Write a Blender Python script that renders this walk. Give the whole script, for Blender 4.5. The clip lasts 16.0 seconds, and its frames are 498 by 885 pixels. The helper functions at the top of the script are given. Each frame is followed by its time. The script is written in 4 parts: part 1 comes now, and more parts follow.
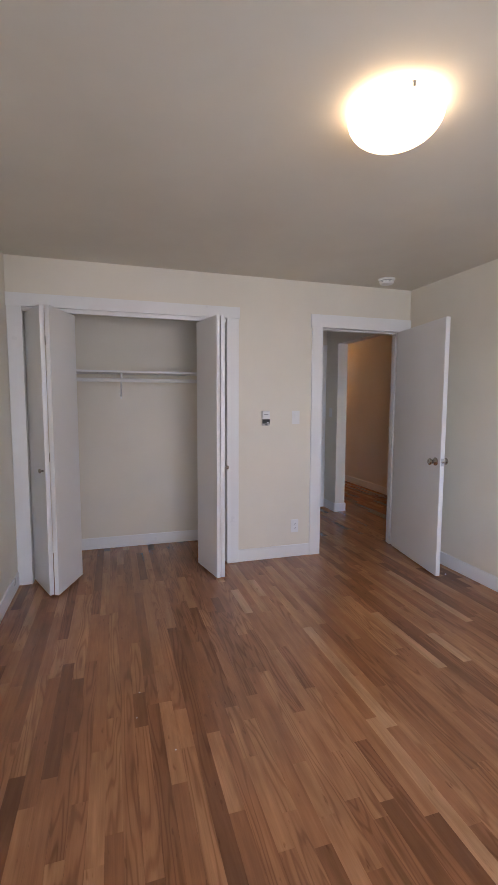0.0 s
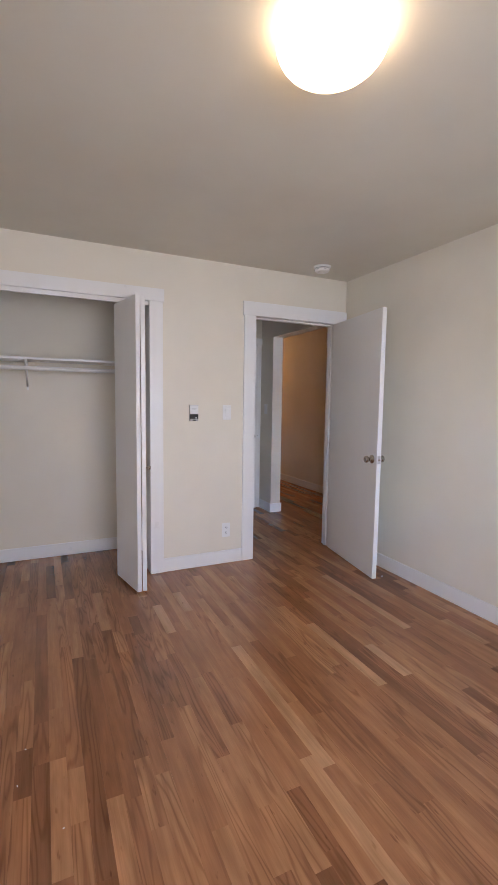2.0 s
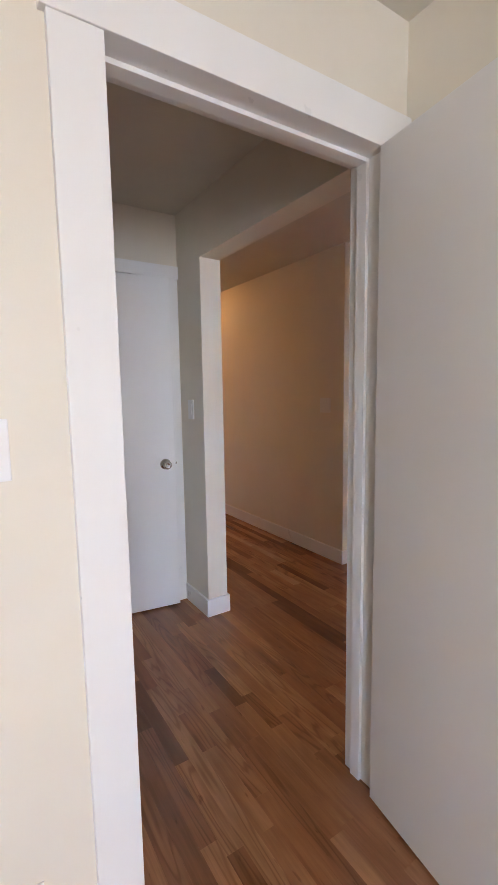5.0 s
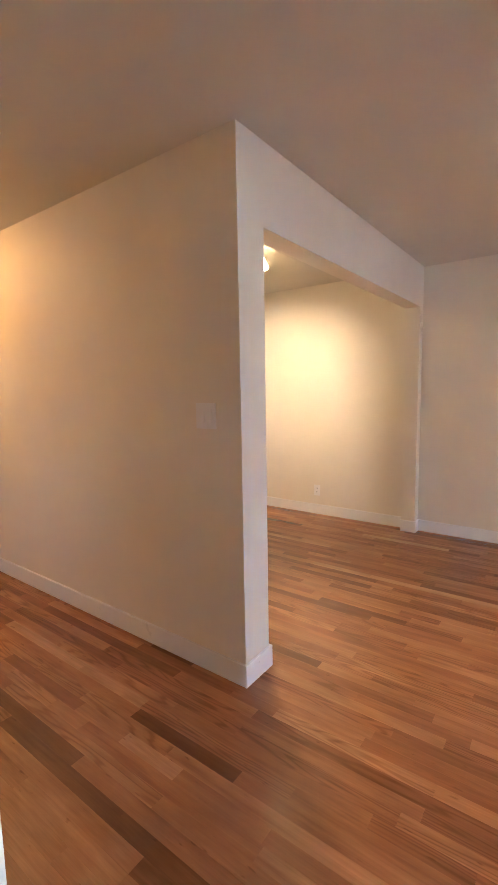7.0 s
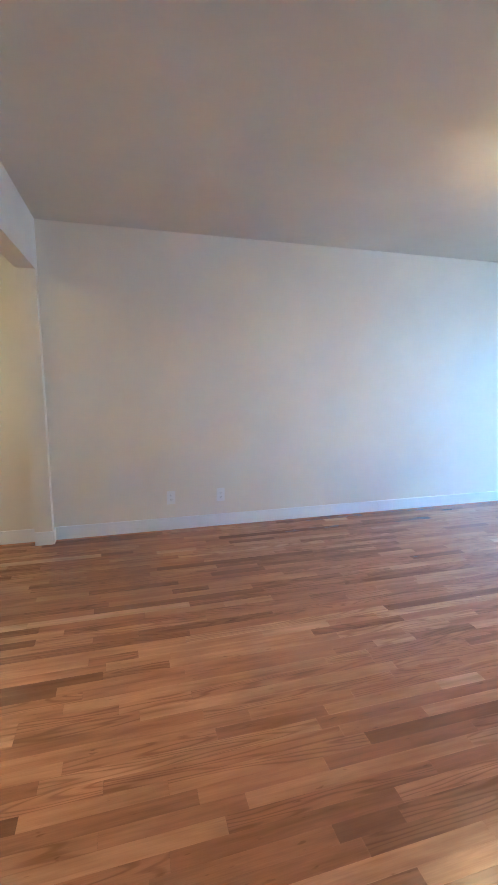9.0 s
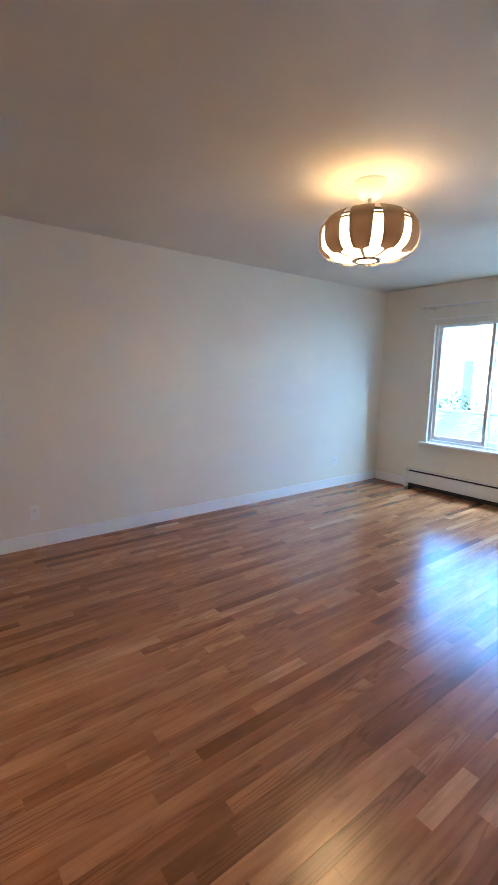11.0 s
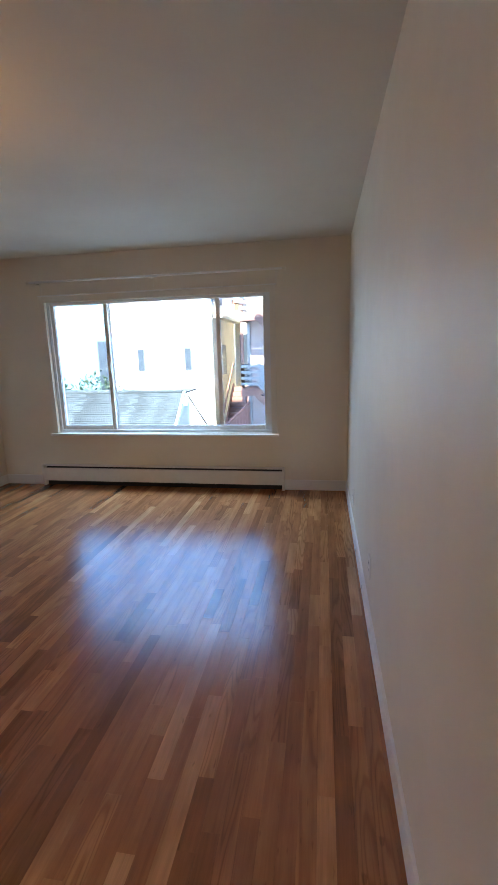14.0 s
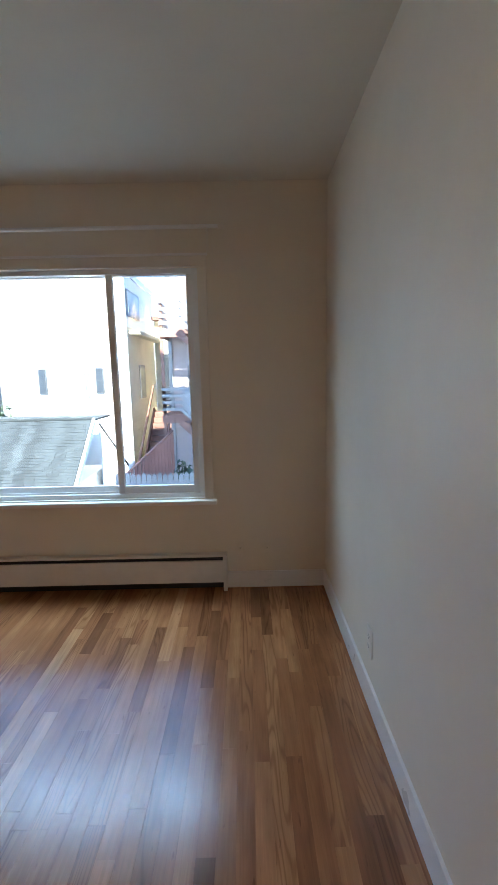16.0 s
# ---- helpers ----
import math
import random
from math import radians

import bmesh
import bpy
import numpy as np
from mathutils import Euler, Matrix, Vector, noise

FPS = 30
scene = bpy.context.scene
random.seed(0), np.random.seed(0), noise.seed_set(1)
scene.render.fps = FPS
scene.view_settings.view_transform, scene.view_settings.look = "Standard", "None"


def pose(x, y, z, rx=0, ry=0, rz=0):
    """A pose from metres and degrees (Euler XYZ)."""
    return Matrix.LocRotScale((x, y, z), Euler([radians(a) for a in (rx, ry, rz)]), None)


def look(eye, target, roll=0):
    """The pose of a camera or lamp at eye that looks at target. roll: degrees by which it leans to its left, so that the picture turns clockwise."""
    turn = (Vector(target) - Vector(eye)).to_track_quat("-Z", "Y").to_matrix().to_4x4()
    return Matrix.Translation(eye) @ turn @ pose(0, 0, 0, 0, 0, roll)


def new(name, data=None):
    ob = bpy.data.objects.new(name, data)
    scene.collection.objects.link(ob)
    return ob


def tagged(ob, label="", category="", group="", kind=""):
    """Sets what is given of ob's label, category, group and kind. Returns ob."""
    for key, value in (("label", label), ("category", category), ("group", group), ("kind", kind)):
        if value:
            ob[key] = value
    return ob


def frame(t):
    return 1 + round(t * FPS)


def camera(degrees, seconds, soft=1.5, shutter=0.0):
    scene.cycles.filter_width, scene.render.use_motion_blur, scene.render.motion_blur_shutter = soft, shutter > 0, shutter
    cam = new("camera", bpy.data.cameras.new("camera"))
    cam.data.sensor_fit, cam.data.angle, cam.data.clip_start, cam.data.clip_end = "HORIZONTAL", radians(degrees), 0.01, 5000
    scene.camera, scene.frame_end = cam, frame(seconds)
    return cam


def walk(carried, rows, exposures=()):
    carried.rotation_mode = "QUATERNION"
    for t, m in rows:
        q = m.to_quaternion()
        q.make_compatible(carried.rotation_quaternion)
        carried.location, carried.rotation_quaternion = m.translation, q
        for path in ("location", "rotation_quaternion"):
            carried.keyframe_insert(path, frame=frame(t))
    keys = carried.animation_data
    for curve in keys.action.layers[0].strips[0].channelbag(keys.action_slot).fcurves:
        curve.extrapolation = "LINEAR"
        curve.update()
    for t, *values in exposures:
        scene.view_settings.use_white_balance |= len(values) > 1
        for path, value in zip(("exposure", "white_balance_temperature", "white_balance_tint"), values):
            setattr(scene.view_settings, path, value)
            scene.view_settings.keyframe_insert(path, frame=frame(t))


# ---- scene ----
cam = camera(58.8, 16.0)
PATH = [
    (0, (-2.687, -3.614, 1.389), (-2.104, -1.709, 1.207), 0.2),
    (0.5, (-2.724, -3.587, 1.392), (-2.281, -1.645, 1.21), 0.2),
    (1, (-2.725, -3.586, 1.385), (-2.304, -1.639, 1.204), 0.3),
    (1.5, (-2.691, -3.521, 1.37), (-2.036, -1.639, 1.192), 0.6),
    (2, (-2.503, -3.343, 1.346), (-1.663, -1.537, 1.162), 0.8),
    (2.5, (-2.281, -3.04, 1.362), (-1.409, -1.252, 1.159), 0.6),
    (3, (-2.076, -2.643, 1.367), (-1.136, -0.89, 1.162), -0.1),
    (3.5, (-1.807, -2.244, 1.362), (-0.82, -0.518, 1.144), -0.5),
    (4, (-1.575, -1.817, 1.344), (-0.563, -0.106, 1.117), -0.6),
    (4.2, (-1.506, -1.634, 1.354), (-0.471, 0.062, 1.125), -0.7),
    (6.3, (-0.565, -0.032, 1.357), (0.572, 1.601, 1.15), -0.7),
    (6.5, (-0.482, 0.085, 1.357), (0.764, 1.635, 1.143), -0.3),
    (6.6, (-0.453, 0.155, 1.341), (0.877, 1.634, 1.134), 0.0),
    (7, (-0.273, 0.343, 1.356), (1.327, 1.52, 1.123), -1.0),
    (7.5, (-0.015, 0.552, 1.366), (1.784, 1.374, 1.07), -1.1),
    (8, (0.152, 0.699, 1.358), (2.105, 0.992, 1.042), 0.3),
    (8.5, (0.27, 0.876, 1.385), (2.217, 0.567, 1.045), 0.3),
    (9, (0.286, 0.936, 1.385), (2.181, 0.387, 1.054), 0.6),
    (9.2, (0.279, 0.923, 1.383), (2.152, 0.304, 1.057), 0.8),
    (11.3, (0.366, 0.801, 1.388), (1.853, -0.499, 1.079), 0.1),
    (11.5, (0.374, 0.797, 1.39), (1.801, -0.571, 1.081), -0.6),
    (12, (0.361, 0.798, 1.384), (1.648, -0.699, 1.068), -0.5),
    (12.5, (0.36, 0.798, 1.379), (1.467, -0.836, 1.055), -0.9),
    (13, (0.351, 0.794, 1.374), (1.225, -0.974, 1.037), -1.6),
    (13.5, (0.367, 0.634, 1.399), (0.896, -1.258, 1.023), -1.4),
    (14, (0.39, 0.277, 1.409), (0.718, -1.655, 1.01), -1.6),
    (14.5, (0.527, -0.07, 1.401), (0.657, -2.024, 0.997), -1.2),
    (15, (0.573, -0.501, 1.383), (0.596, -2.464, 1.001), -1.5),
    (15.5, (0.606, -0.977, 1.371), (0.591, -2.949, 1.036), -1.2),
    (16, (0.628, -1.458, 1.359), (0.621, -3.434, 1.051), -1.2),
]
EXPOSURES = [(0, 3.95, 7300, 23), (0.6, 4.2, 7300, 23), (2.5, 4.25, 7300, 22), (4.2, 4.5, 7450, 20), (6.3, 5.6, 7800, 17), (7.2, 5.85, 6500, 9), (8.0, 5.85, 5100, 0),
             (9.2, 5.87, 5150, -5), (11.3, 5.0, 6200, 3), (12.5, 4.4, 6850, 7), (14, 4.22, 7350, 11), (16, 3.85, 7850, 12)]
walk(cam, [(t, look(eye, target, roll)) for t, eye, target, roll in PATH], EXPOSURES)

# ---- sky, sun ----
world = bpy.data.worlds.new("sky")
scene.world = world
world.use_nodes = True
wn = world.node_tree.nodes
sky = wn.new("ShaderNodeTexSky")
sky.sky_type = "NISHITA"
sky.sun_disc = False
sky.sun_elevation = radians(38)
sky.sun_rotation = radians(0)
sky.dust_density = 0.2
sky.ozone_density = 9.0
world.node_tree.links.new(sky.outputs[0], wn["Background"].inputs[0])
wn["Background"].inputs[1].default_value = 0.115
sun = new("sun", bpy.data.lights.new("sun", "SUN"))
sun.data.energy = 2.6
sun.data.angle = radians(0.5)
sun.data.color = (1.0, 0.975, 0.94)
sun.matrix_world = look((0.0, 10, 10 * math.tan(radians(38))), (0, 0, 0))

# sky light at the two windows
for name, at, to, size, watts in (("sky_light_bedroom", (-1.85, -4.12, 1.30), (-1.4, 0.0, 1.05), (2.1, 1.25), 1.6),
                                  ("sky_light_living", (2.06, -4.75, 2.76), (2.06, -2.35, 0.0), (2.3, 0.9), 10.0)):
    win = new(name, bpy.data.lights.new(name, "AREA"))
    win.data.shape, win.data.size, win.data.size_y = "RECTANGLE", *size
    win.data.energy, win.data.color = watts, ((0.80, 0.90, 1.0) if "bed" in name else (0.46, 0.71, 1.0))
    win.data.spread = radians(138 if "bed" in name else 180)
    win.matrix_world = look(at, to)

# strengths of the lamps
GLOW_BEDROOM = 0.38
GLOW_PENDANT = 0.64
GLOW_SPOT = 0.9
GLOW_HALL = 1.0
SPOT_WATTS = 1.5
WARM = (1.0, 0.76, 0.52)


# ---- materials ----
def material(name):
    m = bpy.data.materials.new(name)
    m.use_nodes = True
    t = m.node_tree
    return m, t.nodes, t.links, t.nodes["Principled BSDF"]


def noise_tex(n, l, vec, scale, detail=3.0, rough=0.55):
    t = n.new("ShaderNodeTexNoise")
    t.inputs["Scale"].default_value = scale
    t.inputs["Detail"].default_value = detail
    t.inputs["Roughness"].default_value = rough
    l.new(vec, t.inputs["Vector"])
    return t.outputs["Fac"]


def ramp(n, l, fac, stops):
    r = n.new("ShaderNodeValToRGB")
    e = r.color_ramp.elements
    while len(e) < len(stops):
        e.new(0.5)
    for k, (p, c) in enumerate(stops):
        e[k].position, e[k].color = p, (*c, 1)
    l.new(fac, r.inputs[0])
    return r.outputs[0]


def calc(n, l, op, a, b=0.0):
    m = n.new("ShaderNodeMath")
    m.operation = op
    for k, v in enumerate((a, b)):
        if isinstance(v, (int, float)):
            m.inputs[k].default_value = v
        else:
            l.new(v, m.inputs[k])
    return m.outputs[0]


def multiply(n, l, col, fac_col, amount=1.0):
    m = n.new("ShaderNodeMix")
    m.data_type, m.blend_type = "RGBA", "MULTIPLY"
    m.inputs["Factor"].default_value = amount
    l.new(col, m.inputs[6])
    l.new(fac_col, m.inputs[7])
    return m.outputs[2]


def bump(n, l, bsdf, height, strength, distance):
    b = n.new("ShaderNodeBump")
    b.inputs["Strength"].default_value = strength
    b.inputs["Distance"].default_value = distance
    l.new(height, b.inputs["Height"])
    l.new(b.outputs[0], bsdf.inputs["Normal"])


def painted(name, col, rough=0.6, grain=220.0, relief=0.25, stain=0.06, depth=0.0008):
    """Rolled paint: fine orange-peel relief, faint large-scale unevenness."""
    m, n, l, b = material(name)
    vec = n.new("ShaderNodeTexCoord").outputs["Object"]
    big = noise_tex(n, l, vec, 1.3, 4)
    small = noise_tex(n, l, vec, grain, 2)
    lo = tuple(c * (1 - stain) for c in col)
    hi = tuple(min(1, c * (1 + stain * 0.5)) for c in col)
    c = ramp(n, l, big, [(0.3, lo), (0.7, hi)])
    l.new(c, b.inputs["Base Color"])
    mid = noise_tex(n, l, vec, 9, 3)
    l.new(ramp(n, l, mid, [(0.3, (rough * 0.85,) * 3), (0.7, (min(1, rough * 1.1),) * 3)]), b.inputs["Roughness"])
    bump(n, l, b, small, relief, depth)
    return m


def plain(name, col, rough=0.5, metal=0.0, stain=0.1):
    m, n, l, b = material(name)
    vec = n.new("ShaderNodeTexCoord").outputs["Object"]
    f = noise_tex(n, l, vec, 14, 4)
    l.new(ramp(n, l, f, [(0.3, tuple(c * (1 - stain) for c in col)), (0.7, col)]), b.inputs["Base Color"])
    b.inputs["Roughness"].default_value = rough
    b.inputs["Metallic"].default_value = metal
    return m


def glowing(name, col, strength):
    m, n, l, b = material(name)
    b.inputs["Base Color"].default_value = (0.9, 0.88, 0.84, 1)
    b.inputs["Roughness"].default_value = 0.35
    b.inputs["Emission Color"].default_value = (*col, 1)
    b.inputs["Emission Strength"].default_value = strength
    return m


def oak(name, per_object):
    """Varnished red-oak strips: tone by piece, streaks, and contour-like cathedral figure along y."""
    m, n, l, b = material(name)
    vec = n.new("ShaderNodeTexCoord").outputs["Object"]
    if per_object:
        rnd = n.new("ShaderNodeObjectInfo").outputs["Random"]
    else:
        rnd = n.new("ShaderNodeNewGeometry").outputs["Random Per Island"]
    comb = n.new("ShaderNodeCombineXYZ")
    l.new(calc(n, l, "MULTIPLY", rnd, 37.0), comb.inputs[0])
    l.new(calc(n, l, "MULTIPLY", rnd, 91.0), comb.inputs[1])
    l.new(calc(n, l, "MULTIPLY", rnd, 13.0), comb.inputs[2])
    add = n.new("ShaderNodeVectorMath")
    l.new(vec, add.inputs[0])
    l.new(comb.outputs[0], add.inputs[1])

    def stretched(sx, sy):
        k = n.new("ShaderNodeVectorMath")
        k.operation = "MULTIPLY"
        l.new(add.outputs[0], k.inputs[0])
        k.inputs[1].default_value = (sx, sy, 1)
        return k.outputs[0]

    tone = ramp(n, l, rnd, [(0.0, (0.180, 0.066, 0.027)), (0.10, (0.262, 0.101, 0.042)), (0.28, (0.325, 0.131, 0.056)),
                            (0.62, (0.385, 0.162, 0.071)), (0.94, (0.450, 0.202, 0.091)), (1.0, (0.54, 0.280, 0.138))])
    streak = noise_tex(n, l, stretched(46, 1.6), 1.0, 5, 0.62)
    fine = noise_tex(n, l, stretched(300, 8), 1.0, 2, 0.6)
    cloud = noise_tex(n, l, stretched(13, 2.6), 1.0, 3, 0.6)
    # growth rings: a warped contour field, sharp on the dark side
    field = noise_tex(n, l, stretched(11, 0.85), 1.0, 2.0, 0.40)
    wave = calc(n, l, "SINE", calc(n, l, "MULTIPLY", field, 95.0))
    rings = calc(n, l, "MULTIPLY", calc(n, l, "ADD", wave, 1.0), 0.5)
    quiet = calc(n, l, "FRACT", calc(n, l, "MULTIPLY", rnd, 7.31))
    rings = calc(n, l, "MAXIMUM", rings, calc(n, l, "MULTIPLY", calc(n, l, "LESS_THAN", quiet, 0.62), 0.55))
    # mineral flecks
    fleck = noise_tex(n, l, stretched(60, 14), 1.0, 2, 0.5)
    c = multiply(n, l, tone, ramp(n, l, streak, [(0.28, (0.58, 0.51, 0.45)), (0.48, (0.97, 0.97, 0.97)), (0.72, (1.22, 1.24, 1.26))]), 0.5)
    c = multiply(n, l, c, ramp(n, l, cloud, [(0.30, (0.72, 0.69, 0.66)), (0.52, (1.0, 1.0, 1.0)), (0.72, (1.25, 1.25, 1.25))]), 0.85)
    c = multiply(n, l, c, ramp(n, l, rings, [(0.0, (0.54, 0.46, 0.39)), (0.34, (0.98, 0.98, 0.98)), (1.0, (1.10, 1.10, 1.10))]), 0.58)
    c = multiply(n, l, c, ramp(n, l, fine, [(0.35, (0.82, 0.79, 0.76)), (0.6, (1.03, 1.03, 1.03))]), 0.35)
    c = multiply(n, l, c, ramp(n, l, fleck, [(0.24, (0.45, 0.36, 0.30)), (0.31, (1.0, 1.0, 1.0))]), 0.6)
    l.new(c, b.inputs["Base Color"])
    wear = noise_tex(n, l, vec, 5.0, 4, 0.6)
    l.new(ramp(n, l, wear, [(0.3, (0.19,) * 3), (0.7, (0.27,) * 3)]), b.inputs["Roughness"])
    b.inputs["Specular IOR Level"].default_value = 0.75
    swell = noise_tex(n, l, stretched(22, 9), 1.0, 2, 0.5)
    bump(n, l, b, calc(n, l, "ADD", streak, calc(n, l, "MULTIPLY", swell, 1.6)), 0.10, 0.0008)
    return m


M_WALL = painted("wall_paint_cream", (0.80, 0.747, 0.645), 0.55)
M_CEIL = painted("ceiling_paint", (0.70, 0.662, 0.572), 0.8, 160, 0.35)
M_TRIM = painted("trim_gloss_white", (0.84, 0.84, 0.83), 0.32, 90, 0.08, 0.03)
M_DOOR = painted("door_enamel_white", (0.82, 0.82, 0.81), 0.38, 60, 0.1, 0.03)
M_OAK = oak("oak_strip", True)
M_OAK_REST = oak("oak_strip_rest", False)
M_SUB = plain("subfloor", (0.12, 0.06, 0.03), 0.8)
M_NICKEL = plain("brushed_nickel", (0.46, 0.43, 0.39), 0.18, 1.0, 0.12)
M_STEEL = plain("steel", (0.55, 0.55, 0.55), 0.35, 1.0)
M_PLASTIC = plain("white_plastic", (0.83, 0.83, 0.82), 0.35, 0, 0.04)
M_IVORY = plain("ivory_plastic", (0.80, 0.76, 0.68), 0.4, 0, 0.04)
M_BLACK = plain("black_plastic", (0.015, 0.015, 0.016), 0.35)
M_DARK = plain("dark_void", (0.02, 0.018, 0.016), 0.8)
M_VINYL = plain("window_vinyl", (0.80, 0.82, 0.83), 0.35, 0, 0.04)
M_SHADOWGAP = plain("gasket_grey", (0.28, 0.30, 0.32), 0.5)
M_HEATER = plain("heater_enamel", (0.78, 0.76, 0.73), 0.38, 0, 0.06)
# dark fins; also colours the back plate as the shade inside the heater
M_FIN_SHADE = plain("heater_fins_and_shade", (0.05, 0.05, 0.05), 0.6, 0.6)
M_PETAL = plain("lamp_petal", (0.150, 0.122, 0.108), 0.5, 0, 0.12)
M_DOME = glowing("dome_glass_lit", (1.0, 0.80, 0.55), GLOW_BEDROOM)
M_DIFFUSER = glowing("pendant_diffuser_lit", (1.0, 0.58, 0.27), GLOW_PENDANT)
M_SPOTGLASS = glowing("spot_shade_lit", (1.0, 0.76, 0.46), GLOW_SPOT)
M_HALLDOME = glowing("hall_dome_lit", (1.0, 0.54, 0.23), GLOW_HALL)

M_GLASS, gn, gl, gb = material("window_glass")
gb.inputs["Base Color"].default_value = (0.70, 0.89, 1.0, 1)
gb.inputs["Roughness"].default_value = 0.0
gb.inputs["IOR"].default_value = 1.45
gb.inputs["Transmission Weight"].default_value = 1.0

M_STUCCO = painted("white_stucco", (0.84, 0.83, 0.80), 0.9, 40, 0.5, 0.05, 0.004)
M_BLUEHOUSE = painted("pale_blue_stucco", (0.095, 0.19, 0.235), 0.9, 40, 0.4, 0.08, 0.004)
M_LAVENDER = painted("lavender_stucco", (0.36, 0.27, 0.25), 0.9, 40, 0.4, 0.08, 0.004)
M_SIDING = painted("yellow_siding", (0.72, 0.62, 0.46), 0.7, 30, 0.2, 0.12, 0.002)
M_REDWOOD = painted("redwood_stain", (0.19, 0.082, 0.06), 0.7, 30, 0.4, 0.25, 0.003)
M_RAIL = painted("grey_rail_paint", (0.20, 0.19, 0.19), 0.6, 30, 0.3, 0.15, 0.002)
M_SALMON = painted("faded_red_boards", (0.27, 0.115, 0.09), 0.8, 30, 0.4, 0.25, 0.003)
M_FENCE = painted("weathered_fence", (0.20, 0.18, 0.17), 0.85, 30, 0.5, 0.25, 0.003)
M_SHINGLE = painted("grey_shingle", (0.030, 0.035, 0.036), 0.9, 60, 0.6, 0.25, 0.004)


def weather(m, low, high):
    """Tone that differs from piece to piece."""
    n, l = m.node_tree.nodes, m.node_tree.links
    base = n["Principled BSDF"].inputs["Base Color"]
    old = base.links[0].from_socket
    rnd = n.new("ShaderNodeNewGeometry").outputs["Random Per Island"]
    l.new(multiply(n, l, old, ramp(n, l, rnd, [(0.0, (low,) * 3), (1.0, (high,) * 3)])), base)


weather(M_SHINGLE, 0.6, 1.4)
M_GROUND = painted("yard_concrete", (0.24, 0.23, 0.21), 0.9, 20, 0.6, 0.3, 0.01)
M_EXTGLASS = plain("house_window_glass", (0.018, 0.022, 0.03), 0.35)
M_WINTRIM = plain("dark_window_trim", (0.05, 0.055, 0.06), 0.5)
M_LEAF = plain("leaf_green", (0.035, 0.06, 0.028), 0.5, 0, 0.5)
M_STEM = plain("stem_brown", (0.10, 0.07, 0.045), 0.8)


# ---- builders ----
def bx(bm, x0, x1, y0, y1, z0, z1, bevel=0.0):
    vs = [bm.verts.new((x, y, z)) for x in (x0, x1) for y in (y0, y1) for z in (z0, z1)]
    fs = [bm.faces.new([vs[k] for k in f]) for f in
          ((0, 1, 3, 2), (4, 6, 7, 5), (0, 4, 5, 1), (2, 3, 7, 6), (0, 2, 6, 4), (1, 5, 7, 3))]
    if bevel:
        es = list({e for f in fs for e in f.edges})
        bmesh.ops.bevel(bm, geom=es, offset=bevel, segments=2, affect="EDGES", profile=0.6)
    return vs


def box(*a, bevel=0.0):
    bm = bmesh.new()
    bx(bm, *a, bevel=bevel)
    return bm


def lathe(bm, profile, c=(0, 0, 0), segs=40, turn=None, smooth=True):
    """Profile of (radius, height) spun about z, then turned and moved."""
    m = Matrix.Translation(c) @ (turn or Matrix())
    rings = []
    for r, z in profile:
        if r < 1e-6:
            rings.append([bm.verts.new(m @ Vector((0, 0, z)))])
        else:
            rings.append([bm.verts.new(m @ Vector((r * math.cos(a), r * math.sin(a), z)))
                          for a in (2 * math.pi * k / segs for k in range(segs))])
    for a, b in zip(rings, rings[1:]):
        for k in range(segs):
            q = [a[k % len(a)], a[(k + 1) % len(a)], b[(k + 1) % len(b)], b[k % len(b)]]
            q = list(dict.fromkeys(q))
            if len(q) >= 3:
                f = bm.faces.new(q)
                f.smooth = smooth
    return bm


def rod_between(bm, a, b, r, segs=14):
    a, b = Vector(a), Vector(b)
    d = b - a
    turn = d.to_track_quat("Z", "Y").to_matrix().to_4x4()
    lathe(bm, [(0, 0), (r, 0), (r, d.length), (0, d.length)], a, segs, turn)
    return bm


def part(name, bm, mat, parent=None, label=""):
    bmesh.ops.recalc_face_normals(bm, faces=bm.faces[:])
    me = bpy.data.meshes.new(name)
    bm.to_mesh(me)
    bm.free()
    me.materials.append(mat)
    ob = new(name, me)
    if parent is not None:
        ob.parent = parent
        ob.matrix_parent_inverse = parent.matrix_world.inverted()
    return tagged(ob, label) if label else ob


def thing(name, at, label, category, group="", kind="", turn=0.0):
    ob = new(name)
    ob.empty_display_size = 0.05
    ob.matrix_world = pose(*at, 0, 0, turn)
    ob.matrix_basis = pose(*at, 0, 0, turn)
    return tagged(ob, label, category, group, kind)


def sub(name, bm, mat, parent, label=""):
    """A part whose mesh is written in its parent's own coordinates."""
    bmesh.ops.recalc_face_normals(bm, faces=bm.faces[:])
    me = bpy.data.meshes.new(name)
    bm.to_mesh(me)
    bm.free()
    me.materials.append(mat)
    ob = new(name, me)
    ob.parent = parent
    return tagged(ob, label) if label else ob


def structure(name, boxes, mat, label, category, bevel=0.0):
    bm = bmesh.new()
    for b in boxes:
        bx(bm, *b, bevel=bevel)
    return tagged(part(name, bm, mat), label, category, kind="structure")


# ---- plan ----
H = 2.43          # ceiling
XW, XE = -3.41, 3.985      # west wall of the bedroom, east wall of the living room
YS = -4.14        # window wall
DIV0, DIV1 = 0.0, 0.145    # wall between bedroom and living room
WY0, WY1, WZ0, WZ1 = -4.34, YS, 0.595, 1.975

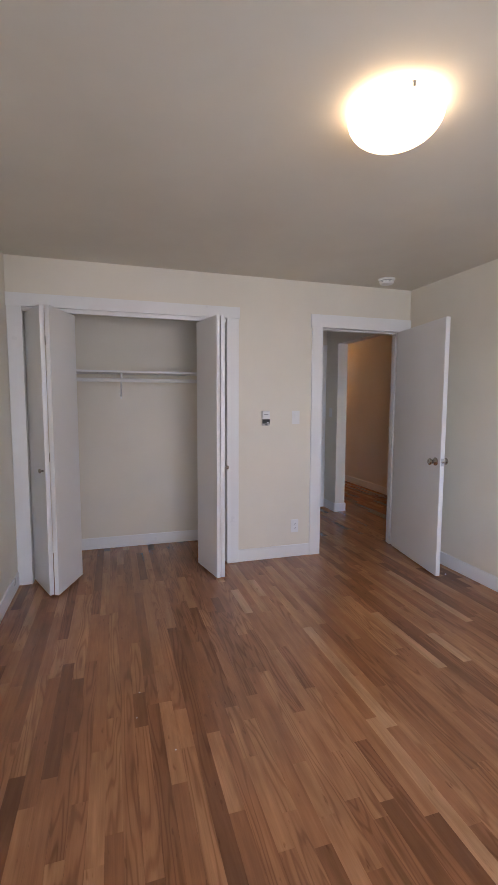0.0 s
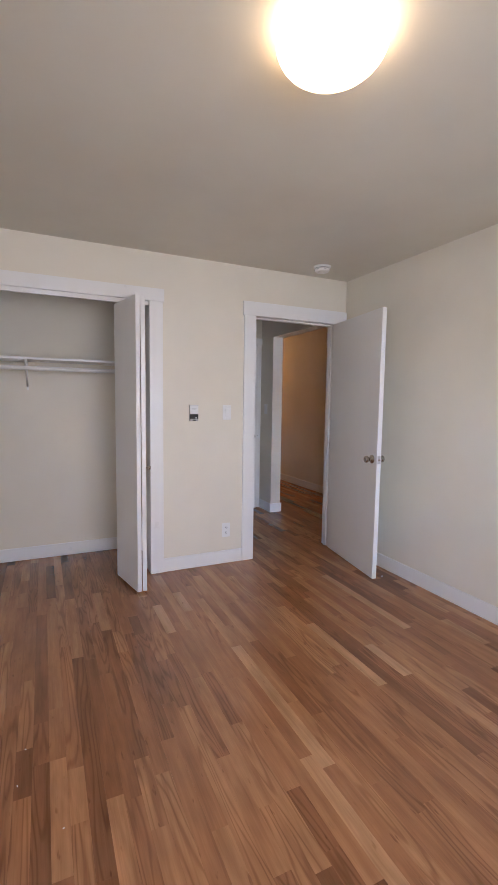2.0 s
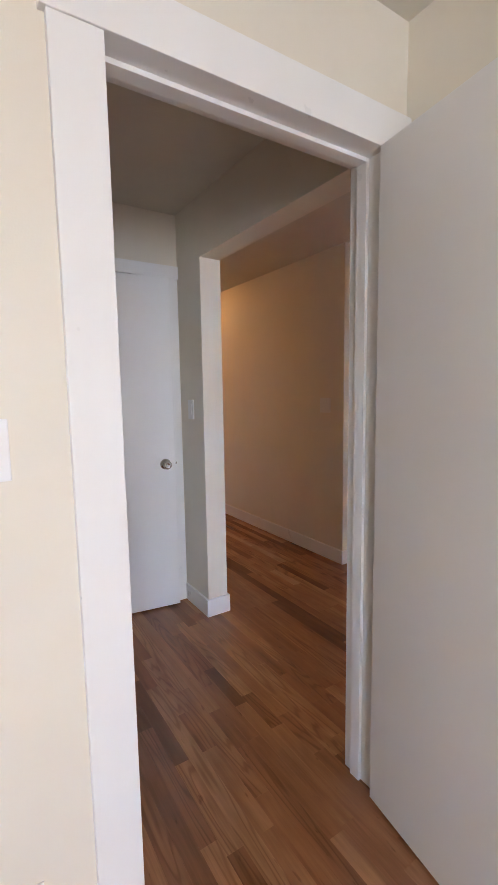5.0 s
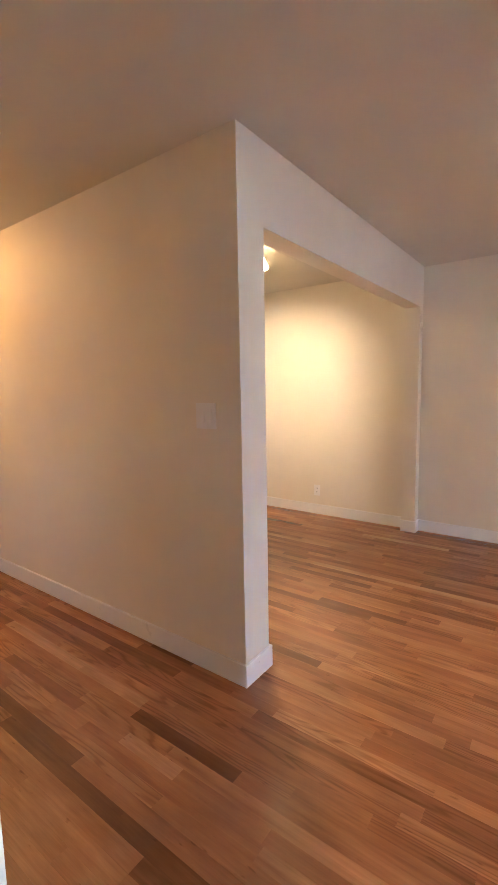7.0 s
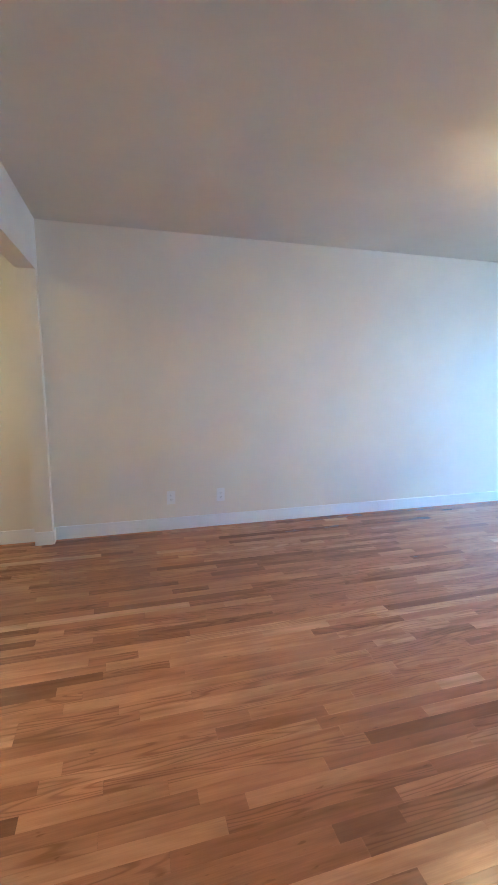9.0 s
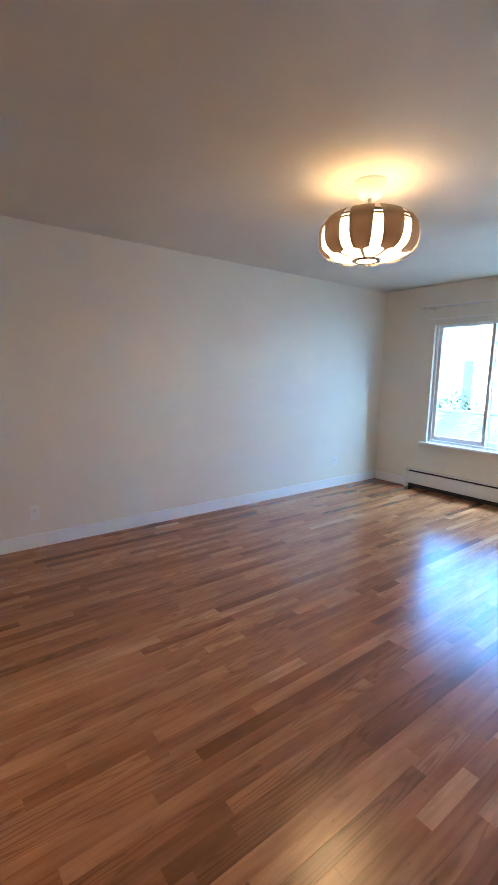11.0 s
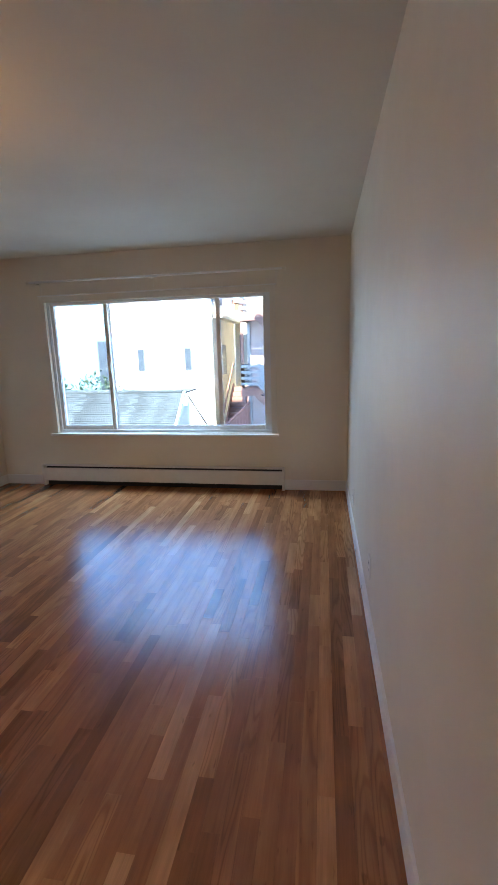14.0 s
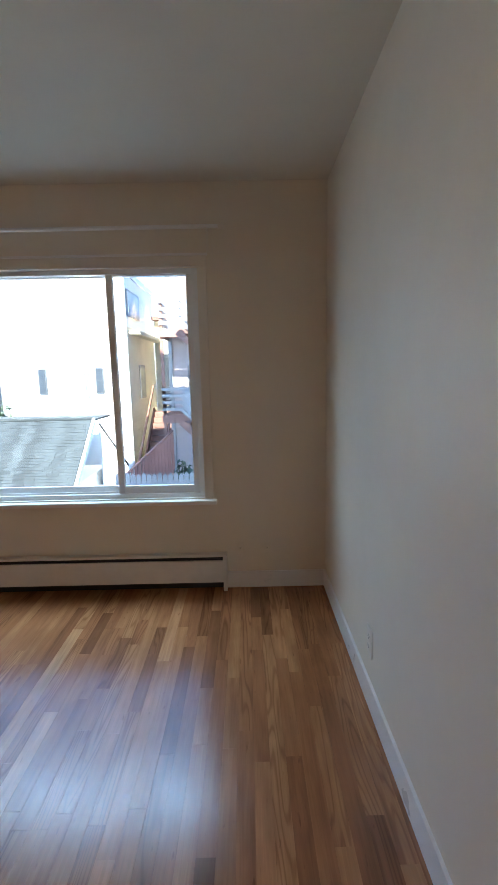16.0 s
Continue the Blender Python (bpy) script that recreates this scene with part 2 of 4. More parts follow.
structure("floor_slab", [(-3.53, 4.105, -4.34, 4.72, -0.25, -0.014)], M_SUB, "dark subfloor under the oak strips", "floor")
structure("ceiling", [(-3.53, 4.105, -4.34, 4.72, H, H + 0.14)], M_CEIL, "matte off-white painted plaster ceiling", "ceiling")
CREAM = "cream painted plaster wall with smooth finish"
structure("wall_bedroom_north", [(XW, -3.325, 0, 0.12, 0, H), (-3.325, -1.758, 0, 0.12, 2.095, H), (-1.758, -0.925, 0, 0.12, 0, H),
                                 (-0.925, -0.088, 0, 0.12, 2.065, H), (-0.088, DIV0, 0, 0.12, 0, H)], M_WALL, CREAM + ", holding closet and door", "wall")
structure("wall_bedroom_west", [(XW - 0.12, XW, YS, 0.825, 0, H)], M_WALL, CREAM, "wall")
structure("wall_closet_back", [(XW, -1.60, 0.705, 0.825, 0, H)], M_WALL, CREAM + " inside the closet", "wall")
structure("wall_closet_side", [(-1.72, -1.60, 0.12, 0.705, 0, H)], M_WALL, CREAM + " inside the closet", "wall")
structure("wall_divider", [(DIV0, DIV1, YS, 0.12, 0, H)], M_WALL, CREAM + " between bedroom and living room", "wall")
structure("wall_vestibule_west", [(-1.72, -1.60, 0.825, 1.67, 0, H)], M_WALL, CREAM, "wall")
structure("wall_vestibule_north", [(-1.72, -0.855, 1.67, 1.79, 0, H), (-0.855, -0.075, 1.67, 1.79, 2.07, H), (-0.075, -0.015, 1.67, 1.79, 0, H)],
          M_WALL, CREAM + " around a white door", "wall")
structure("wall_hall_west", [(-0.015, 0.115, 1.36, 4.60, 0, H), (-0.015, 0.115, 0.12, 1.36, 2.11, H)], M_WALL,
          CREAM + " ending in a post with a header over the passage", "wall")
structure("wall_hall_east", [(1.235, 1.365, 1.62, 4.60, 0, H)], M_WALL, CREAM + " along the hall", "wall")
structure("wall_opening", [(1.235, 1.425, 1.492, 1.62, 0, H), (1.425, 3.892, 1.492, 1.62, 2.07, H), (3.892, XE, 1.492, 1.62, 0, H)], M_WALL,
          CREAM + " with a wide cased opening to the next room", "wall")
structure("wall_east", [(XE, XE + 0.12, -4.34, 4.72, 0, H)], M_WALL, CREAM, "wall")
structure("wall_north", [(-0.135, XE, 4.60, 4.72, 0, H)], M_WALL, CREAM, "wall")
structure("wall_linen_closet", [(-1.0, -0.015, 2.45, 2.55, 0, H), (-1.10, -1.0, 1.79, 2.55, 0, H)], M_WALL, CREAM + " inside the hall closet", "wall")
BW0, BW1, LW0, LW1 = -2.95, -0.75, 0.90, 3.270
structure("wall_south", [(XW - 0.12, BW0, WY0, WY1, 0, H), (BW0, BW1, WY0, WY1, 0, WZ0), (BW0, BW1, WY0, WY1, WZ1, H), (BW1, LW0, WY0, WY1, 0, H),
                         (LW0, LW1, WY0, WY1, 0, WZ0), (LW0, LW1, WY0, WY1, WZ1, H), (LW1, XE, WY0, WY1, 0, H)], M_WALL, CREAM + " with windows", "wall")

# baseboards
BT, BH = 0.013, 0.108


def baseboard(x0, x1, y0, y1):
    structure("baseboard", [(x0, x1, y0, y1, 0.001, BH)], M_TRIM, "glossy white painted flat baseboard", "baseboard", 0.002)


for seg in [(XW, XW + BT, YS, -0.019), (-1.681, -1.010, -BT, 0), (-BT, 0, YS, -0.024), (XW + BT, -BT, YS, YS + BT),
            (XW, -1.72, 0.705 - BT, 0.705), (-1.72 - BT, -1.72, 0.121, 0.691), (XW, XW + BT, 0.121, 0.691),
            (-0.015 - BT, -0.015, 1.36, 1.657), (-0.015 - BT, 0.115 + BT, 1.36 - BT, 1.36), (0.115, 0.115 + BT, 1.36, 4.60),
            (1.235 - BT, 1.235, 1.492, 4.60), (1.235 - BT, 1.425 + BT, 1.492 - BT, 1.492), (1.425, 1.425 + BT, 1.492, 1.62),
            (3.892 - BT, 3.892, 1.492, 1.62), (3.892 - BT, XE - BT, 1.492 - BT, 1.492), (XE - BT, XE, YS + BT, 1.492), (XE - BT, XE, 1.62, 4.60),
            (DIV1 + BT, 0.775, YS, YS + BT), (3.49, XE, YS, YS + BT), (DIV1, DIV1 + BT, YS, 0.12), (0.002, DIV1 + BT, 0.12, 0.12 + BT),
            (1.365, 1.365 + BT, 1.62, 4.60), (-1.60, -1.60 + BT, 0.826, 1.657)]:
    baseboard(*seg)


# ---- casings and jambs ----
def casing(name, x0, x1, top, wide, y, out, ear=0.012, head=0.11, left=True, right=True, x_clip=None):
    """Flat white casing round an opening in a wall that faces -y; out: how far proud."""
    t = thing(name, (x0, y, 0), "flat white painted casing with jambs round an opening", "door frame", kind="structure")
    if left:
        part("casing_leg", box(x0 - wide, x0, y - out, y, 0.001, top, bevel=0.002), M_TRIM, t)
    if right:
        part("casing_leg", box(x1, min(x1 + wide, x_clip or 99), y - out, y, 0.001, top, bevel=0.002), M_TRIM, t)
    xr = x1 + wide + ear if x_clip is None else x_clip
    part("casing_head", box(max(x0 - wide - ear, XW + 0.001), xr, y - out - 0.004, y, top, top + head, bevel=0.002), M_TRIM, t)
    part("jamb", box(x0 - 0.02, x0, y - 0.003, y + 0.121, 0.001, top + 0.02, bevel=0.0015), M_TRIM, t)
    part("jamb", box(x1, x1 + 0.02, y - 0.003, y + 0.121, 0.001, top + 0.02, bevel=0.0015), M_TRIM, t)
    part("head_jamb", box(x0, x1, y - 0.003, y + 0.121, top, top + 0.02, bevel=0.0015), M_TRIM, t)
    return t


bed_frame = casing("door_frame_bedroom", -0.905, -0.108, 2.045, 0.103, 0.0, 0.018, x_clip=-0.004)
part("door_stop", box(-0.905, -0.893, 0.045, 0.085, 0.001, 2.045, bevel=0.001), M_TRIM, bed_frame)
part("door_stop", box(-0.120, -0.108, 0.045, 0.085, 0.001, 2.045, bevel=0.001), M_TRIM, bed_frame)
part("door_stop", box(-0.893, -0.120, 0.045, 0.085, 2.033, 2.045, bevel=0.001), M_TRIM, bed_frame)
clo_frame = casing("closet_frame", -3.305, -1.778, 2.075, 0.100, 0.0, 0.018, ear=0.010, head=0.092)
part("track", box(-3.30, -1.783, 0.035, 0.075, 2.055, 2.0745, bevel=0.001), M_STEEL, clo_frame, "grey metal bifold track")
part("track_fascia", box(-3.304, -1.779, 0.004, 0.016, 2.045, 2.0745, bevel=0.001), M_TRIM, clo_frame)
hall_frame = casing("door_frame_hall", -0.835, -0.095, 2.05, 0.072, 1.67, 0.016, ear=0.0, head=0.075, x_clip=-0.0165)


# ---- doors ----
def knob(parent, at, axis, reach=0.06):
    """A round door knob on a rose, pointing along the parent's own axis."""
    turn = Vector(axis).to_track_quat("Z", "Y").to_matrix().to_4x4()
    bm = bmesh.new()
    lathe(bm, [(0, 0), (0.033, 0), (0.033, 0.004), (0.027, 0.010), (0.013, 0.012), (0.012, reach - 0.030), (0.020, reach - 0.026),
               (0.0265, reach - 0.014), (0.0265, reach - 0.006), (0.021, reach), (0.010, reach + 0.001), (0.009, reach - 0.002), (0, reach - 0.002)], at, 28, turn)
    return sub("door_knob", bm, M_NICKEL, parent, "brushed nickel round knob")


def slab_door(name, at, turn, width, height, label, knob_z, thick=0.035, flip=1):
    """Flush door; its own x runs from hinge to latch, its face looks along -y."""
    d = thing(name, at, label, "door", kind="structure", turn=turn)
    leaf = sub("leaf", box(0, width, 0, thick, 0.012, height, bevel=0.0015), M_DOOR, d)
    knob(d, (width - 0.065, 0, knob_z), (0, -1, 0))
    knob(d, (width - 0.065, thick, knob_z), (0, 1, 0))
    sub("latch_plate", box(width - 0.0005, width + 0.0015, thick / 2 - 0.011, thick / 2 + 0.011, knob_z - 0.03, knob_z + 0.03), M_STEEL, d, "small steel latch plate")
    bm = bmesh.new()
    rod_between(bm, (width, thick / 2, knob_z), (width + 0.010, thick / 2, knob_z), 0.007)
    sub("latch_bolt", bm, M_NICKEL, d)
    for z in (0.24, 1.02, 1.82):
        bm = bmesh.new()
        rod_between(bm, (-0.004, thick + 0.002, z - 0.045), (-0.004, thick + 0.002, z + 0.045), 0.006)
        sub("hinge", bm, M_NICKEL, d)
    return d


door_1 = slab_door("door_1", (-0.142, -0.026, 0), -99.0, 0.768, 2.04,
                   "open flush white painted bedroom door with nickel knob", 0.925)
door_2 = slab_door("door_2", (-0.832, 1.698, 0), -7.6, 0.742, 2.042,
                   "flush white painted hall door standing slightly ajar", 0.925)


def bifold(name, jamb, label):
    t = thing(name, (*jamb, 0), label, "closet door")
    thick = 0.030

    def leaf(a, b, side):
        a, b = Vector((*a, 0)), Vector((*b, 0))
        d = b - a
        m = Matrix.Translation(a) @ Matrix.Rotation(math.atan2(d.y, d.x), 4, "Z")
        bm = bmesh.new()
        bx(bm, 0, d.length, 0 if side > 0 else -thick, thick if side > 0 else 0, 0.014, 2.036, bevel=0.0015)
        bm.transform(m)
        return part("leaf", bm, M_DOOR, t), m, d.length

    return t, leaf


left_pair, leaf = bifold("bifold_door", (-3.285, 0.045), "white flush bifold closet door pair folded open")
_, lm, ll = leaf((-3.300, 0.045), (-3.149, -0.306), 1)
bm = lathe(bmesh.new(), [(0, 0), (0.007, 0), (0.006, 0.014), (0.015, 0.020), (0.016, 0.026), (0.010, 0.031), (0, 0.032)], (0, 0, 0), 18)
bm.transform(lm @ Matrix.Translation((ll - 0.045, 0, 0.905)) @ Matrix.Rotation(radians(90), 4, "X"))
part("knob", bm, M_NICKEL, left_pair, "small nickel pull knob")
leaf((-3.088, -0.318), (-2.952, 0.045), 1)
bm = bmesh.new()
for z in (0.25, 1.0, 1.8):
    rod_between(bm, (-3.118, -0.296, z - 0.03), (-3.118, -0.296, z + 0.03), 0.004, 8)
part("hinges", bm, M_NICKEL, left_pair)
right_pair, leaf = bifold("bifold_door", (-1.80, 0.045), "white flush bifold closet door pair folded flat open")
leaf((-1.940, -0.338), (-2.022, 0.045), -1)
_, rm, rl = leaf((-1.800, 0.045), (-1.876, -0.333), -1)
bm = lathe(bmesh.new(), [(0, 0), (0.007, 0), (0.006, 0.014), (0.015, 0.020), (0.016, 0.026), (0.010, 0.031), (0, 0.032)], (0, 0, 0), 18)
bm.transform(rm @ Matrix.Translation((rl - 0.045, 0, 0.880)) @ Matrix.Rotation(radians(-90), 4, "X"))
part("knob", bm, M_NICKEL, right_pair, "small nickel pull knob")

# ---- closet shelf and rail ----
shelf = thing("closet_shelf", (-2.6, 0.40, 1.64), "white painted closet shelf with hanging rail below", "shelf")
part("board", box(XW + 0.001, -1.721, 0.395, 0.704, 1.640, 1.658, bevel=0.002), M_TRIM, shelf)
part("cleat", box(XW + 0.001, -1.721, 0.685, 0.7045, 1.575, 1.6395, bevel=0.002), M_WALL, shelf)
bm = rod_between(bmesh.new(), (XW + 0.001, 0.41, 1.575), (-1.721, 0.41, 1.575), 0.0165, 20)
part("hanging_rail", bm, M_TRIM, shelf, "round white hanging rail")
bm = bmesh.new()
bx(bm, -2.622, -2.608, 0.680, 0.7040, 1.415, 1.6395)
bx(bm, -2.622, -2.608, 0.400, 0.680, 1.622, 1.6395)
rod_between(bm, (-2.615, 0.692, 1.44), (-2.615, 0.44, 1.57), 0.007, 8)
rod_between(bm, (-2.615, 0.41, 1.635), (-2.615, 0.41, 1.592), 0.009, 8)
part("bracket", bm, M_TRIM, shelf, "white metal shelf bracket with rail hook")


# ---- wall plates, thermostat, smoke detector ----
def plate(name, label, category, at, turn, kind, w=0.072, h=0.117, mat=None, group=""):
    """Cover plate; its own face looks along -y and its back lies on the wall."""
    mat = mat or M_PLASTIC
    t = thing(name, at, label, category, group, turn=turn)
    sub("cover", box(-w / 2, w / 2, -0.006, -0.0005, -h / 2, h / 2, bevel=0.0018), mat, t)
    if kind == "outlet":
        for z in (-0.020, 0.020):
            sub("socket", box(-0.017, 0.017, -0.0085, -0.006, z - 0.014, z + 0.014, bevel=0.001), mat, t)
            for x in (-0.0065, 0.0065):
                sub("slot", box(x - 0.0012, x + 0.0012, -0.0092, -0.0084, z - 0.001, z + 0.008), M_BLACK, t)
            bm = rod_between(bmesh.new(), (0, -0.0084, z - 0.007), (0, -0.0092, z - 0.007), 0.0022, 10)
            sub("ground_hole", bm, M_BLACK, t)
    elif kind == "switch":
        n = max(1, round(w / 0.072))
        for k in range(n):
            x = (k - (n - 1) / 2) * 0.046
            bm = box(x - 0.016, x + 0.016, -0.010, -0.006, -0.033, 0.033, bevel=0.0015)
            sub("rocker", bm, mat, t)
    else:
        bm = lathe(bmesh.new(), [(0, 0), (0.008, 0), (0.008, 0.004), (0.0045, 0.004), (0.0045, 0.009), (0, 0.009)], (0, -0.006, 0), 14,
                   Matrix.Rotation(radians(90), 4, "X"))
        sub("jack", bm, mat, t)
    for z in (-0.047, 0.047):
        sub("screw", rod_between(bmesh.new(), (0, -0.006, z), (0, -0.0068, z), 0.003, 10), mat, t)
    return t


plate("light_switch", "white rocker light switch beside the bedroom door", "switch", (-1.152, 0, 1.256), 0, "switch")
plate("wall_outlet", "white duplex outlet low on the cream wall", "outlet", (-1.150, 0, 0.280), 0, "outlet", group="wall outlets")
plate("light_switch", "white rocker light switch beside the hall post", "switch", (-0.015, 1.520, 1.258), -90, "switch")
plate("light_switch", "wide white triple rocker switch on the hall wall", "switch", (1.235, 1.690, 1.245), -90, "switch", w=0.118)
for y, z, lab in ((0.555, 0.285, "white duplex outlet low on the long wall"), (0.122, 0.283, "white duplex outlet low on the long wall"),
                  (-3.315, 0.31, "white duplex outlet near the window corner"), (2.560, 0.262, "white duplex outlet below the lit wall")):
    plate("wall_outlet", lab, "outlet", (XE, y, z), -90, "outlet", group="wall outlets")
plate("wall_outlet", "ivory duplex outlet low on the dividing wall", "outlet", (DIV1, -3.105, 0.275), 90, "outlet", mat=M_IVORY, group="wall outlets")
plate("wall_outlet", "ivory duplex outlet low on the dividing wall", "outlet", (DIV1, -1.890, 0.315), 90, "outlet", mat=M_IVORY, group="wall outlets")
plate("cable_jack", "cream painted cable jack plate beside the heater", "outlet", (0.520, YS, 0.262), 180, "jack", 0.070, 0.060, M_WALL)
plate("cable_jack", "cream painted blank jack plate by the heater", "outlet", (0.690, YS, 0.262), 180, "jack", 0.045, 0.070, M_WALL)

thermostat = thing("thermostat", (-1.436, 0, 1.252), "silver wall thermostat with a black lower window", "thermostat")
sub("body", box(-0.034, 0.034, -0.026, -0.0005, -0.063, 0.063, bevel=0.004), plain("thermostat_silver", (0.50, 0.48, 0.46), 0.3, 0.35), thermostat)
sub("face", box(-0.0335, 0.0335, -0.0285, -0.026, -0.008, 0.059, bevel=0.001), M_PLASTIC, thermostat)
sub("window", box(-0.0335, 0.0335, -0.0285, -0.026, -0.046, -0.009, bevel=0.001), M_BLACK, thermostat, "glossy black display window")
sub("slot", box(-0.017, 0.017, -0.0292, -0.0284, 0.030, 0.033), M_BLACK, thermostat)
sub("emblem", box(0.008, 0.022, -0.0292, -0.0284, -0.042, -0.034), M_PLASTIC, thermostat)
sub("lever", box(-0.012, 0.012, -0.032, -0.026, -0.062, -0.052, bevel=0.002), M_BLACK, thermostat)

smoke = thing("smoke_detector", (-0.452, -0.275, H), "round white plastic smoke detector on the ceiling", "smoke detector")
sub("base", lathe(bmesh.new(), [(0, -0.0005), (0.068, -0.0005), (0.068, -0.010), (0.062, -0.016), (0, -0.016)], segs=40), M_PLASTIC, smoke)
sub("collar", lathe(bmesh.new(), [(0, -0.016), (0.056, -0.016), (0.056, -0.021), (0, -0.021)], segs=36), M_SHADOWGAP, smoke)
sub("cover", lathe(bmesh.new(), [(0, -0.021), (0.060, -0.021), (0.059, -0.034), (0.050, -0.044), (0.030, -0.046), (0.028, -0.043), (0.012, -0.043), (0.010, -0.048), (0, -0.048)], segs=40), M_PLASTIC, smoke)
for a in range(0, 360, 60):
    bm = box(0.051, 0.0605, -0.008, 0.008, -0.033, -0.029)
    bm.transform(Matrix.Rotation(radians(a + 20), 4, "Z"))
    sub("vent", bm, M_SHADOWGAP, smoke)

# ---- bedroom ceiling light ----
LX, LY = -1.706, -2.170
lamp1 = thing("ceiling_light", (LX, LY, H), "lit round flush ceiling light with white glass dome", "ceiling light")
sub("base", lathe(bmesh.new(), [(0, -0.0005), (0.135, -0.0005), (0.135, -0.022), (0, -0.022)], segs=48), M_PLASTIC, lamp1)
RD, SAG = 0.166, 0.096
prof = [(RD - 0.004, -0.024)] + [(RD * math.cos(a), -0.028 - SAG * math.sin(a)) for a in (k * math.pi / 2 / 12 for k in range(13))]
prof[-1] = (0, prof[-1][1])
sub("dome", lathe(bmesh.new(), prof, segs=64), M_DOME, lamp1, "glowing white glass dome")
for a in (15, 135, 255):
    bm = box(RD - 0.008, RD + 0.004, -0.005, 0.005, -0.042, -0.022, bevel=0.001)
    bm.transform(Matrix.Rotation(radians(a), 4, "Z"))
    sub("clip", bm, M_STEEL, lamp1, "small metal dome clip")

# ---- living-room pendant ----
PX, PY = 2.035, -1.285
pend = thing("pendant_lamp", (PX, PY, H), "lit round pendant lamp with curved brown slats", "pendant lamp")
sub("canopy", lathe(bmesh.new(), [(0, -0.0005), (0.086, -0.0005), (0.086, -0.010), (0.081, -0.040), (0.068, -0.070), (0.056, -0.081), (0, -0.084)], segs=40), M_PLASTIC, pend)
sub("stem", rod_between(bmesh.new(), (0, 0, -0.086), (0, 0, -0.195), 0.010, 14), M_STEEL, pend)
sub("cord", rod_between(bmesh.new(), (0.020, 0, -0.085), (0.026, 0, -0.150), 0.003, 8), M_PLASTIC, pend)
ZC, RP, HZ = -0.286, 0.272, 0.124


def shell(a, scale=1.0):
    """Squat rounded profile: flat below, open above."""
    return (RP * scale * max(math.cos(a), 0.0) ** 0.5, ZC + HZ * scale * math.copysign(abs(math.sin(a)) ** (0.85 if a > 0 else 0.68), a))


dif = [(0, shell(-1.5, 0.93)[1])] + [shell(-1.5 + 2.15 * k / 16, 0.93) for k in range(17)]
dif.append((0, dif[-1][1]))
sub("diffuser", lathe(bmesh.new(), dif, segs=40), M_DIFFUSER, pend, "glowing white inner globe")
NP = 10
for k in range(NP):
    bm = bmesh.new()
    rows = []
    steps = 40
    for j in range(steps + 1):
        u = j / steps
        r, z = shell(-1.53 + u * (1.53 + 0.98))
        if u < 0.22:
            half = 0.0085 / max(r, 0.03)
        elif u < 0.255:
            half = 0.0085 / r + (0.195 - 0.0085 / r) * ((u - 0.22) / 0.035) ** 0.6
        else:
            half = 0.195 + 0.07 * ((u - 0.255) / 0.745) ** 1.4
        rows.append([(r * math.cos(half * s), r * math.sin(half * s), z) for s in (-1, -0.5, 0, 0.5, 1)])
    outer = [[bm.verts.new(p) for p in row] for row in rows]
    for a, b in zip(outer, outer[1:]):
        for c in range(4):
            bm.faces.new((a[c], a[c + 1], b[c + 1], b[c])).smooth = True
    bmesh.ops.solidify(bm, geom=bm.faces[:], thickness=0.003)
    bm.transform(Matrix.Rotation(2 * math.pi * (k + 0.35) / NP, 4, "Z"))
    sub("slat", bm, M_PETAL, pend)
ring = bmesh.new()
lathe(ring, [(0.054, ZC - HZ - 0.004), (0.082, ZC - HZ - 0.004), (0.082, ZC - HZ + 0.004), (0.054, ZC - HZ + 0.004), (0.054, ZC - HZ - 0.004)], segs=36)
sub("lower_ring", ring, M_NICKEL, pend, "polished metal ring")
sub("lower_disc", lathe(bmesh.new(), [(0, ZC - HZ - 0.001), (0.053, ZC - HZ - 0.001), (0.053, ZC - HZ + 0.001), (0, ZC - HZ + 0.001)], segs=32), M_DIFFUSER, pend, "glowing disc at the bottom")
ring = bmesh.new()
lathe(ring, [(0.100, ZC + HZ - 0.012), (0.118, ZC + HZ - 0.012), (0.118, ZC + HZ - 0.004), (0.100, ZC + HZ - 0.004), (0.100, ZC + HZ - 0.012)], segs=36)
sub("upper_ring", ring, M_PETAL, pend)
# added disc that holds back the diffuser's light from the ceiling
sub("glow_baffle", lathe(bmesh.new(), [(0.012, dif[-1][1] + 0.006), (0.170, dif[-1][1] + 0.006), (0.170, dif[-1][1] + 0.010), (0.012, dif[-1][1] + 0.010)], segs=40), M_PLASTIC, pend)
for ang_up in (0.34, 0.52):
    rr, zz = shell(ang_up, 0.965)
    ring = bmesh.new()
    lathe(ring, [(rr - 0.003, zz - 0.004), (rr + 0.003, zz - 0.004), (rr + 0.003, zz + 0.004), (rr - 0.003, zz + 0.004), (rr - 0.003, zz - 0.004)], segs=48)
    sub("hoop", ring, M_PETAL, pend)
for k in range(3):
    a = 2 * math.pi * k / 3
    sub("spider_arm", rod_between(bmesh.new(), (0, 0, -0.185), (0.108 * math.cos(a), 0.108 * math.sin(a), ZC + HZ - 0.008), 0.004, 8), M_STEEL, pend)

